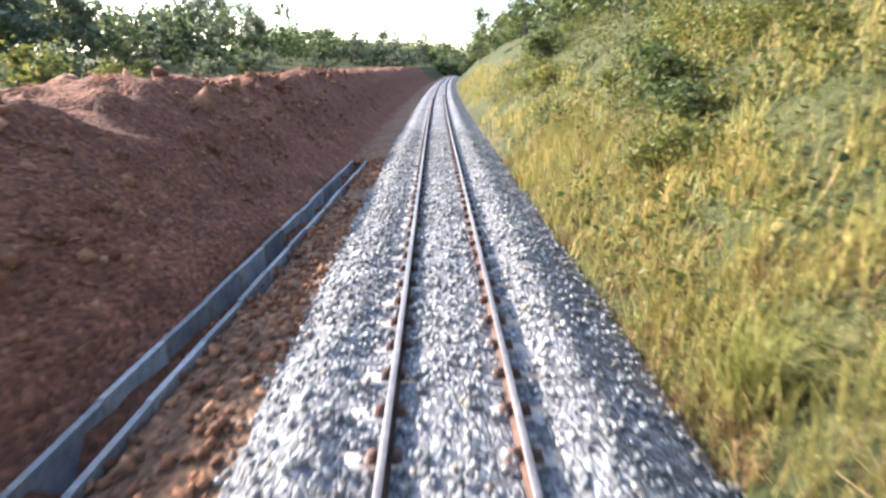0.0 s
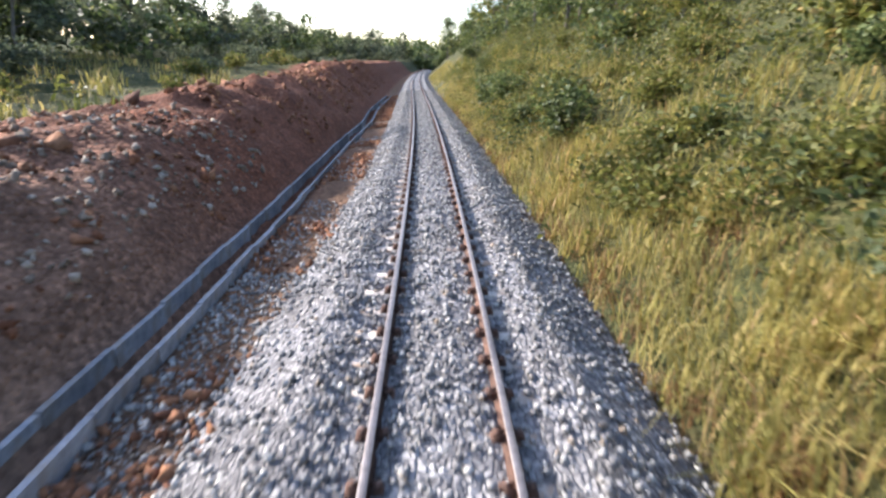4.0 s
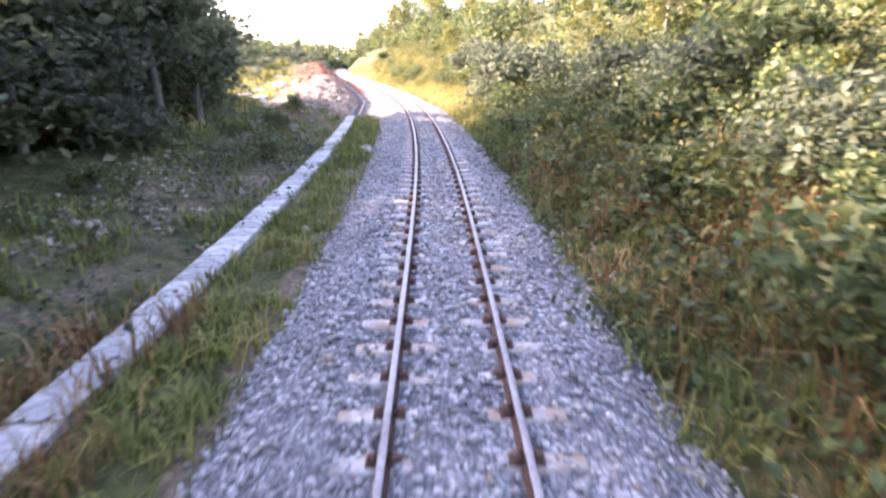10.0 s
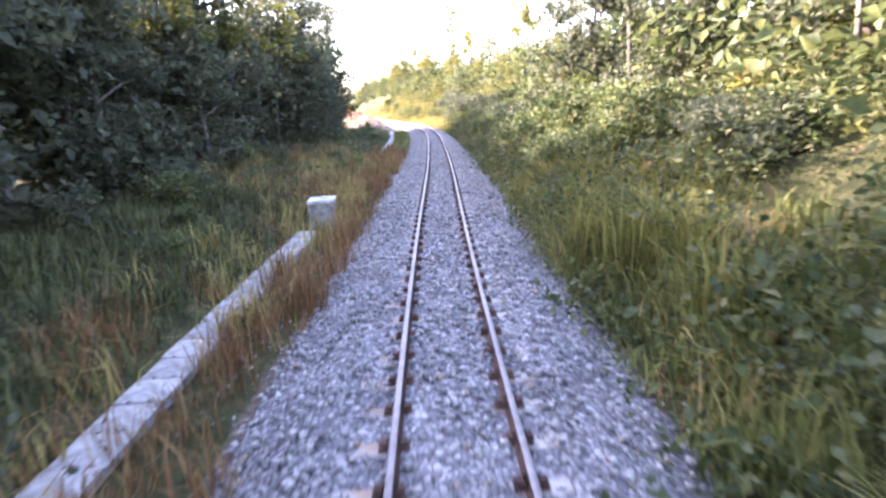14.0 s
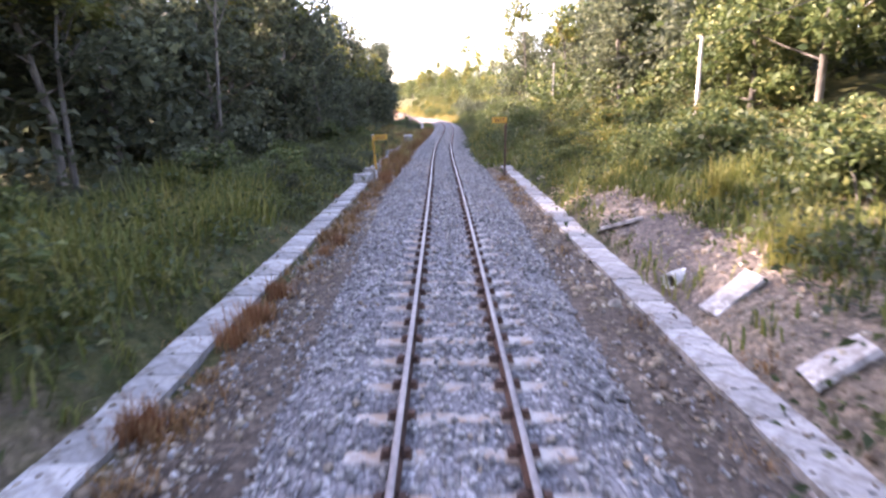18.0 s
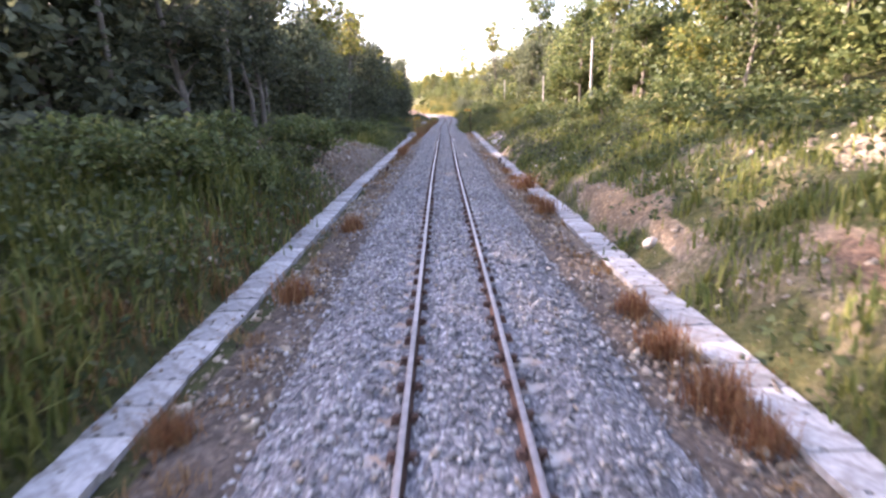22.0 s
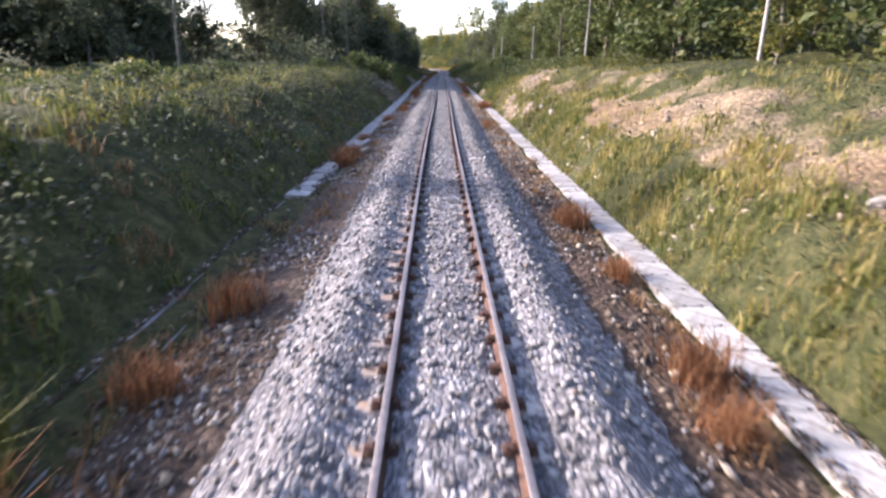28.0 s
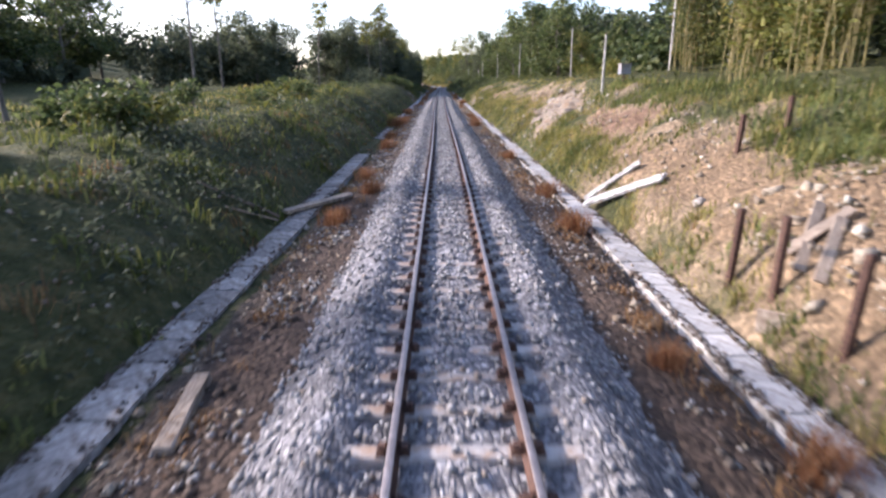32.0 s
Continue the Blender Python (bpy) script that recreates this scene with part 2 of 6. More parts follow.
M_CONC_DIRTY = surface("dirty_concrete", (0.2, 0.18, 0.155), (0.37, 0.345, 0.31), (0.53, 0.5, 0.46), 7.0, 1.8, 0.95, 0, 0.5, 0.015, 0.28, None, (0.14, 0.115, 0.09))
M_CONC_GREY = surface("grey_precast_concrete", (0.17, 0.18, 0.2), (0.27, 0.28, 0.3), (0.36, 0.37, 0.38), 7.0, 0.8, 0.85, 0, 0.25, 0.01, 0.35, None, (0.2, 0.17, 0.14))
M_SLEEPER = surface("sleeper_concrete", (0.26, 0.23, 0.2), (0.4, 0.37, 0.34), (0.52, 0.49, 0.45), 12.0, 1.2, 0.9, 0, 0.3, 0.01, 0.15, None, (0.3, 0.2, 0.13))
M_RUST = surface("rusted_steel", (0.045, 0.028, 0.023), (0.1, 0.056, 0.04), (0.18, 0.095, 0.06), 30.0, 1.5, 0.85, 0.1, 0.4, 0.004, 0.3)
M_RAILTOP = surface("worn_rail_steel", (0.17, 0.145, 0.135), (0.26, 0.23, 0.22), (0.35, 0.32, 0.31), 14.0, 0.7, 0.48, 0.6, 0.1, 0.002)
M_BARK = surface("bark", (0.07, 0.06, 0.05), (0.17, 0.15, 0.12), (0.32, 0.29, 0.24), 5.0, 0.8, 0.95, 0, 0.8, 0.03, 0.3, (1, 1, 0.25))
M_POLE = surface("pale_concrete_pole", (0.38, 0.35, 0.31), (0.52, 0.49, 0.44), (0.62, 0.59, 0.54), 6.0, 0.5, 0.9, 0, 0.2, 0.01, 0.15, (1, 1, 0.3))
M_WOOD = surface("weathered_timber", (0.14, 0.1, 0.07), (0.3, 0.24, 0.18), (0.45, 0.38, 0.3), 8.0, 0.8, 0.9, 0, 0.5, 0.01, 0.25, (8, 1, 1))
M_LEAF = island("leaf_green", [(0, (0.055, 0.082, 0.03)), (0.5, (0.112, 0.152, 0.055)), (0.85, (0.185, 0.22, 0.08)), (1, (0.26, 0.25, 0.1))], 0.55, 0.42, 0.3, grain=11.0)
M_LEAF_DARK = island("leaf_dark", [(0, (0.065, 0.082, 0.055)), (0.6, (0.12, 0.143, 0.088)), (1, (0.19, 0.21, 0.12))], 0.68, 0.48, 0.3, grain=9.0)
M_LEAF_WARM = island("leaf_yellow_green", [(0, (0.085, 0.105, 0.028)), (0.5, (0.17, 0.185, 0.046)), (0.85, (0.25, 0.24, 0.065)), (1, (0.32, 0.23, 0.09))], 0.6, 0.45, 0.3, grain=11.0)
M_GRASS = island("grass_green", [(0, (0.06, 0.085, 0.02)), (0.5, (0.13, 0.158, 0.036)), (1, (0.25, 0.24, 0.07))], 0.7, 0.3, 0.0)
M_GRASS_DRY = island("grass_dry_yellow", [(0, (0.2, 0.187, 0.052)), (0.5, (0.365, 0.32, 0.096)), (0.85, (0.48, 0.39, 0.148)), (1, (0.47, 0.305, 0.157))], 0.7, 0.42, 0.0)
M_GRASS_BROWN = island("grass_brown", [(0, (0.11, 0.06, 0.028)), (0.5, (0.24, 0.125, 0.052)), (1, (0.4, 0.25, 0.11))], 0.75, 0.3, 0.0)
M_WEED_RUST = island("weed_rusty", [(0, (0.15, 0.06, 0.028)), (0.5, (0.29, 0.13, 0.06)), (1, (0.43, 0.25, 0.125))], 0.75, 0.35, 0.15)
M_RUBBLE_GREY = island("grey_rubble_stone", [(0, (0.16, 0.12, 0.09)), (0.5, (0.28, 0.22, 0.17)), (1, (0.42, 0.36, 0.3))], 0.95, vary=0.0, grain=14.0)
M_EARTHY = island("earthy_stone", [(0, (0.05, 0.035, 0.026)), (0.55, (0.115, 0.085, 0.065)), (0.85, (0.2, 0.165, 0.135)), (1, (0.4, 0.37, 0.33))], 0.95, vary=0.0, grain=14.0)
M_CLOD = island("earth_clod", [(0, (0.13, 0.055, 0.03)), (0.5, (0.22, 0.095, 0.05)), (1, (0.32, 0.16, 0.085))], 0.95, vary=0.0, grain=14.0)
M_GRASS_DEEP = island("grass_deep_green", [(0, (0.038, 0.052, 0.02)), (0.5, (0.08, 0.1, 0.034)), (1, (0.16, 0.165, 0.065))], 0.75, 0.3, 0.0)
M_REED = island("reed_grass", [(0, (0.11, 0.135, 0.03)), (0.5, (0.25, 0.25, 0.06)), (1, (0.42, 0.35, 0.12))], 0.65, 0.4, 0.1)
M_BAMBOO = island("bamboo_cane", [(0, (0.16, 0.14, 0.05)), (1, (0.34, 0.28, 0.12))], 0.5, 0, 0.2)
M_SIGN = surface("orange_sign_paint", (0.6, 0.3, 0.03), (0.72, 0.38, 0.04), (0.78, 0.44, 0.07), 9.0, 3.0, 0.5, 0, 0.1, 0.003, 0, None, (0.4, 0.2, 0.06))
M_WHITE = surface("white_paint", (0.6, 0.59, 0.56), (0.74, 0.73, 0.7), (0.8, 0.79, 0.77), 9.0, 2.0, 0.7, 0, 0.15, 0.004, 0.05, None, (0.45, 0.42, 0.36))
M_BLACK = surface("black_paint", (0.012, 0.012, 0.012), (0.02, 0.02, 0.02), (0.035, 0.033, 0.03), 20.0, 2.0, 0.7, 0, 0.1, 0.002)


def ground_material():
    """Soil whose colour and grass cover are told by the ground itself."""
    mt, nt, bs = nodes_of("ground_soil")
    soil = nt.nodes.new("ShaderNodeAttribute")
    soil.attribute_name = "soil"
    cover = nt.nodes.new("ShaderNodeAttribute")
    cover.attribute_name = "cover"
    fine = noise_node(nt, 7.0, 8.0, 0.7)
    mid = noise_node(nt, 1.1, 5.0, 0.6)
    col = mixc(nt, 1.0, soil.outputs["Color"], ramp(nt, fine, [(0.28, (0.5, 0.48, 0.46)), (0.5, (1, 1, 1)), (0.75, (1.5, 1.45, 1.4))]), "MULTIPLY")
    col = mixc(nt, 1.0, col, ramp(nt, mid, [(0.3, (0.72, 0.7, 0.68)), (0.7, (1.2, 1.16, 1.1))]), "MULTIPLY")
    tc = nt.nodes.new("ShaderNodeTexCoord")
    cells = nt.nodes.new("ShaderNodeTexVoronoi")
    cells.inputs["Scale"].default_value = 13.0
    link(nt, tc.outputs["Object"], cells.inputs["Vector"])
    sep = nt.nodes.new("ShaderNodeSeparateColor")
    link(nt, cells.outputs["Color"], sep.inputs[0])
    col = mixc(nt, 1.0, col, ramp(nt, sep.outputs[0], [(0, (0.68, 0.68, 0.68)), (0.6, (0.96, 0.96, 0.96)), (0.85, (1.15, 1.14, 1.13)), (1, (1.5, 1.47, 1.44))]), "MULTIPLY")
    green = ramp(nt, noise_node(nt, 3.0, 6.0, 0.7), [(0.3, (0.03, 0.036, 0.014)), (0.5, (0.065, 0.07, 0.026)), (0.72, (0.15, 0.13, 0.055))])
    ad = nt.nodes.new("ShaderNodeMath")
    ad.operation = "ADD"
    link(nt, cover.outputs["Fac"], ad.inputs[0])
    link(nt, noise_node(nt, 0.55, 7.0, 0.62), ad.inputs[1])
    f = ramp(nt, ad.outputs[0], [(0.85, (0, 0, 0)), (1.05, (1, 1, 1))])
    link(nt, mixc(nt, f, col, green), bs.inputs["Base Color"])
    bs.inputs["Roughness"].default_value, bs.inputs["Specular IOR Level"].default_value = 0.95, 0.15
    hs = nt.nodes.new("ShaderNodeMath")
    hs.operation = "MULTIPLY_ADD"
    hs.inputs[1].default_value = -0.9
    link(nt, cells.outputs["Distance"], hs.inputs[0])
    link(nt, fine, hs.inputs[2])
    bump(nt, bs, hs.outputs[0], 0.9, 0.08)
    return mt


M_GROUND = ground_material()

# ---------------------------------------------------------------- the ground
# stations along the line; heights above the rail heads at fixed distances from it
U_L = [-2.2, -3.1, -4.3, -5.2, -6.5, -8.0, -11.0, -16.0, -30.0]
U_R = [2.2, 2.9, 3.7, 4.6, 6.0, 8.0, 11.0, 16.0, 30.0]

# drains: s, u and height of the top, half width
D1 = [(-49.3, -3.62, -0.3, 0.3), (-45, -3.57, -0.3, 0.3), (-38, -3.3, -0.3, 0.3), (-13, -3.22, -0.3, 0.3), (-5, -2.98, -0.3, 0.3), (4, -3.12, -0.3, 0.3), (9, -2.98, -0.3, 0.3), (18.5, -2.7, -0.3, 0.3)]
D2 = [(-83.5, -3.95, -0.52, 0.28), (-70, -3.98, -0.48, 0.28), (-55, -3.93, -0.41, 0.28), (-49.4, -3.88, -0.34, 0.28)]
D3 = [(-302, -3.6, -0.5, 0.29), (-280, -3.64, -0.47, 0.29), (-262, -3.68, -0.45, 0.29), (-227, -3.54, -0.45, 0.29), (-197, -3.54, -0.45, 0.29), (-178, -3.72, -0.45, 0.29), (-168, -3.7, -0.45, 0.29), (-147, -3.64, -0.45, 0.29), (-134, -3.56, -0.42, 0.29), (-108, -3.6, -0.45, 0.29)]
D4 = [(-302, 3.4, -0.5, 0.28), (-284, 3.35, -0.48, 0.28), (-263, 3.36, -0.45, 0.28), (-225, 3.42, -0.45, 0.28), (-199, 3.34, -0.45, 0.28), (-178, 3.42, -0.45, 0.28), (-170, 3.3, -0.45, 0.28), (-147, 3.27, -0.45, 0.28), (-128.5, 3.37, -0.42, 0.28)]
DRAIN_LINES = (D1, D2, D3, D4)
# stretches of the third drain buried under earth and weeds
BURIED = [(-250.5, -238.0), (-233.5, -231.0), (-264.3, -257.8)]
LEFT = [
    (240, (-0.36, -0.42, 0.4, 1.5, 2.5, 2.8, 3.2, 3.6, 5.0)),
    (14.0, (-0.36, -0.42, 0.4, 1.4, 2.3, 2.3, 1.9, 1.9, 2.6)),
    (3.0, (-0.36, -0.42, 0.45, 1.25, 1.95, 1.75, 1.3, 1.4, 2.4)),
    (-18.1, (-0.36, -0.42, 0.5, 1.3, 1.75, 1.45, 0.8, 1.0, 2.0)),
    (-34.4, (-0.6, -0.5, 0.35, 0.85, 1.1, 0.8, 0.35, 0.6, 1.5)),
    (-46.3, (-0.6, -0.55, 0.0, 0.4, 0.55, 0.3, 0.1, 0.3, 1.1)),
    (-54.4, (-0.55, -0.55, -0.5, -0.35, -0.15, 0.05, 0.2, 0.4, 1.0)),
    (-71.5, (-0.55, -0.55, -0.7, -0.6, -0.4, -0.2, 0.2, 0.5, 1.0)),
    (-109.1, (-0.55, -0.55, -0.6, -0.4, -0.2, 0.0, 0.3, 0.6, 1.0)),
    (-136.6, (-0.55, -0.55, -0.4, -0.1, 0.1, 0.3, 0.5, 0.8, 1.2)),
]
LEFT += [
    (-154.4, (-0.4, -0.5, -0.2, 0.2, 0.5, 0.6, 0.7, 0.9, 1.2)),
    (-166.1, (-0.4, -0.5, 0.0, 0.7, 1.2, 1.2, 1.1, 1.2, 1.4)),
    (-181.3, (-0.45, -0.5, 0.0, 0.7, 1.4, 1.5, 1.5, 1.5, 1.6)),
    (-199.6, (-0.45, -0.5, 0.1, 0.8, 1.65, 1.95, 2.0, 2.0, 2.0)),
    (-215, (-0.45, -0.5, -0.1, 0.45, 1.4, 1.85, 1.9, 1.9, 2.0)),
    (-228.4, (-0.45, -0.5, -0.1, 0.5, 1.45, 1.85, 1.8, 1.8, 2.0)),
    (-250, (-0.41, -0.5, 0.0, 0.6, 1.55, 1.68, 1.5, 1.5, 1.8)),
    (-264, (-0.41, -0.5, -0.05, 0.45, 1.28, 1.38, 1.3, 1.25, 1.5)),
    (-288.1, (-0.41, -0.5, -0.05, 0.4, 1.1, 1.2, 1.15, 1.1, 1.4)),
    (-360, (-0.41, -0.5, -0.05, 0.4, 1.1, 1.2, 1.15, 1.1, 1.4)),
]
RIGHT = [
    (240, (-0.6, -0.3, 0.5, 1.2, 2.6, 4.4, 6.5, 9.0, 14.0)),
    (3.0, (-0.6, -0.2, 0.6, 1.3, 2.5, 4.0, 6.0, 8.0, 12.0)),
    (-22.3, (-0.6, -0.3, 0.4, 1.0, 2.0, 3.2, 5.0, 7.5, 11.0)),
    (-54.4, (-0.6, -0.4, 0.1, 0.6, 1.4, 2.4, 4.0, 6.5, 10.0)),
    (-80.5, (-0.6, -0.3, 0.2, 0.7, 1.4, 2.4, 3.8, 5.5, 9.0)),
    (-109.1, (-0.6, -0.4, 0.1, 0.5, 1.2, 2.0, 3.0, 4.5, 8.0)),
    (-136.6, (-0.55, -0.5, -0.3, 0.0, 0.4, 0.9, 1.6, 3.0, 7.0)),
]
RIGHT += [
    (-154.4, (-0.4, -0.5, -0.2, 0.2, 0.7, 1.2, 1.7, 3.0, 7.0)),
    (-172.4, (-0.4, -0.5, -0.1, 0.25, 0.85, 1.7, 2.0, 3.0, 6.0)),
    (-199.6, (-0.45, -0.5, 0.05, 0.5, 1.2, 2.0, 2.2, 2.6, 5.0)),
    (-215, (-0.45, -0.5, 0.1, 0.6, 1.35, 2.2, 2.4, 2.7, 4.0)),
    (-228.4, (-0.45, -0.5, 0.1, 0.6, 1.35, 2.2, 2.5, 2.7, 4.0)),
    (-244, (-0.41, -0.5, 0.1, 0.5, 1.15, 2.2, 2.6, 2.8, 4.0)),
    (-258, (-0.41, -0.5, 0.0, 0.35, 1.05, 2.4, 2.65, 2.8, 4.0)),
    (-272, (-0.41, -0.5, 0.0, 0.4, 1.25, 2.1, 2.6, 3.0, 4.5)),
    (-284, (-0.41, -0.5, 0.0, 0.45, 1.4, 2.3, 2.75, 3.1, 4.8)),
    (-360, (-0.41, -0.5, 0.4, 1.2, 2.2, 2.5, 2.8, 3.2, 5.0)),
]
# soil colours and grass cover along both sides
SOIL_L = [(240, (0.2, 0.085, 0.05)), (-22.1, (0.2, 0.085, 0.05)), (-34.4, (0.3, 0.21, 0.15)), (-47, (0.3, 0.22, 0.16)), (-51, (0.17, 0.125, 0.085)), (-75.5, (0.2, 0.155, 0.11)), (-152, (0.2, 0.16, 0.11)), (-156, (0.185, 0.155, 0.12)), (-165, (0.2, 0.165, 0.13)), (-170.1, (0.16, 0.13, 0.1)), (-175.5, (0.15, 0.125, 0.095)), (-192, (0.14, 0.12, 0.09)), (-197, (0.19, 0.165, 0.145)), (-203, (0.17, 0.15, 0.13)), (-213.1, (0.13, 0.11, 0.085)), (-360, (0.13, 0.11, 0.085))]
SOIL_R = [(240, (0.25, 0.14, 0.07)), (-58.4, (0.22, 0.16, 0.08)), (-140.6, (0.25, 0.2, 0.14)), (-152.1, (0.25, 0.215, 0.17)), (-176.4, (0.27, 0.22, 0.16)), (-222.8, (0.33, 0.26, 0.17)), (-262, (0.3, 0.235, 0.155)), (-360, (0.25, 0.19, 0.125))]
COVER_L = [(240, (0.05,)), (-26.3, (0.05,)), (-46, (0.15,)), (-51, (0.4,)), (-74, (0.45,)), (-86, (0.75,)), (-151, (0.75,)), (-155.5, (0.25,)), (-169.2, (0.25,)), (-177.2, (0.75,)), (-185.3, (0.8,)), (-193, (0.75,)), (-196, (0.3,)), (-203, (0.35,)), (-207, (0.7,)), (-360, (0.55,))]
COVER_R = [(240, (0.5,)), (-58.4, (0.6,)), (-140.6, (0.6,)), (-152.1, (0.2,)), (-167.4, (0.5,)), (-203.6, (0.5,)), (-251.4, (0.4,)), (-265.6, (0.45,)), (-360, (0.4,))]


# bare patches on the banks: s, u, half length, half width, soil colour
TAN, PALE, PINK, ASH = (0.235, 0.17, 0.105), (0.25, 0.205, 0.15), (0.21, 0.138, 0.093), (0.17, 0.15, 0.135)
PATCHES = [
    (-147, 4.5, 6, 0.7, ASH), (-190, 7.6, 7.5, 0.8, PALE), (-187.6, 5.2, 1.6, 0.5, PINK), (-194.3, 4.0, 2.2, 0.25, PALE), (-197.2, 5.0, 1.0, 0.3, TAN),
    (-180, 4.3, 4, 0.5, TAN), (-203, 7.9, 8, 0.55, PALE), (-208, 6.6, 3.2, 0.9, PALE), (-213.2, 6.0, 4.6, 1.0, TAN), (-213.5, 4.4, 1.6, 0.5, PALE),
    (-217, 4.1, 2.6, 0.35, PALE), (-221, 4.5, 1.6, 0.45, PALE), (-222, 6.4, 3.2, 0.7, TAN), (-233, 5.6, 4, 0.8, TAN),
    (-244, 6.2, 3.2, 0.7, TAN), (-251, 6.7, 4, 0.6, TAN), (-259.5, 6.0, 4.2, 1.2, PALE), (-263.5, 4.6, 2.2, 0.6, PALE), (-270, 6.0, 4.2, 0.9, PINK),
    (-277.5, 5.3, 5, 1.2, TAN), (-285, 5.0, 5, 1.1, TAN), (-199, -5.1, 5, 1.3, ASH), (-191.5, -4.9, 2.2, 0.7, ASH),
    (-78, -10, 3.5, 2.4, PALE), (-83.5, -6.2, 2.2, 0.9, PINK), (-128, -7.5, 2.5, 1.5, ASH),
]


def bare(s, u):
    """How bare the bank is, 0 to 1, and the colour of its soil there."""
    s, u = np.asarray(s, float), np.asarray(u, float)
    most, col = np.zeros_like(s), np.zeros(s.shape + (3,))
    wob = 0.32 * vnoise(s * 0.9, u * 1.6, 61) + 0.22 * vnoise(s * 2.6, u * 3.1, 62)
    for ps, pu, hs, hu, c in PATCHES:
        k = np.clip((1.0 - np.sqrt(((s - ps) / hs) ** 2 + ((u - pu) / hu) ** 2) + wob) * 2.6, 0, 1)
        col = np.where((k > most)[..., None], np.array(c), col)
        most = np.maximum(most, k)
    return most, col


def table_lookup(table, us, s, u):
    ss = np.array([r[0] for r in table], float)
    hs = np.array([r[1] for r in table], float)
    o = np.argsort(ss)
    ss, hs = ss[o], hs[o]
    au, an = np.abs(u), np.abs(np.array(us))
    cols = np.stack([np.interp(s, ss, hs[:, k]) for k in range(hs.shape[1])], -1)
    j = np.clip(np.searchsorted(an, au) - 1, 0, len(an) - 2)
    w = np.clip((au - an[j]) / (an[j + 1] - an[j]), 0, 1)
    idx = np.arange(len(au))
    return cols[idx, j] * (1 - w) + cols[idx, j + 1] * w


def ground_z(s, u, rough=True):
    """The ground's height above the rail heads at s, u (arrays)."""
    s, u = np.atleast_1d(np.asarray(s, float)), np.atleast_1d(np.asarray(u, float))
    s, u = np.broadcast_arrays(s, u)
    s, u = s.ravel(), u.ravel()
    left, right = table_lookup(LEFT, U_L, s, u), table_lookup(RIGHT, U_R, s, u)
    z = np.where(u < 0, left, right)
    for drain in DRAIN_LINES:
        d = sorted(drain)
        ds = [q[0] for q in d]
        du, dz, w = (np.interp(s, ds, [q[k] for q in d]) for k in (1, 2, 3))
        out = np.where(du < 0, -1, 1) * (u - du)
        on = (s > ds[0] - 0.5) & (s < ds[-1] + 0.5) & (np.sign(u) == np.sign(du))
        dip = np.where(out > 0, dz - 0.06 + np.maximum(out - w - 0.1, 0) * 1.3, dz - 0.07)
        hidden = np.any([(s > a) & (s < b) for a, b in BURIED], axis=0) if drain is D3 else np.zeros(len(s), bool)
        dip = np.where(np.abs(out) < w * 0.75, np.where(hidden, dz + 0.01, dz - 0.5), dip)
        z = np.where(on & (out > -w - 0.35), np.minimum(z, dip + np.where(np.abs(out) > w * 0.8, 0.07 * vnoise(s * 1.3, u * 2.0, 12), 0)), z)
    z = z + 7 * np.exp(-((s - 430) / 130) ** 2) * np.exp(-((u - 60) / 220) ** 2) + 16 * np.exp(-((s + 150) / 260) ** 2) * np.clip((np.abs(u) - 45) / 90, 0, 1)
    rocky = np.clip(1.3 - np.sqrt(((s + 259) / 5.0) ** 2 + ((u - 6.4) / 1.7) ** 2), 0, 1)
    z = z + rocky * (0.12 * vnoise(s * 0.55, u * 0.7, 71) + 0.08 * vnoise(s * 1.4, u * 1.7, 72) + 0.05 * vnoise(s * 3.1, u * 3.4, 73))
    inner = np.abs(u) < 1.7
    z = np.where(inner, np.minimum(z, -0.5), z)
    if rough:
        far = np.clip((np.abs(u) - 3.2) / 3.0, 0, 1)
        z = z + far * (0.22 * fbm(s * 0.45, u * 0.45, 3) + 0.15 * fbm(s * 1.3, u * 1.5, 9, 3)) + np.clip((np.abs(u) - 2.3) / 0.8, 0, 1) * 0.03 * vnoise(s * 2.7, u * 2.7, 5)
    return z


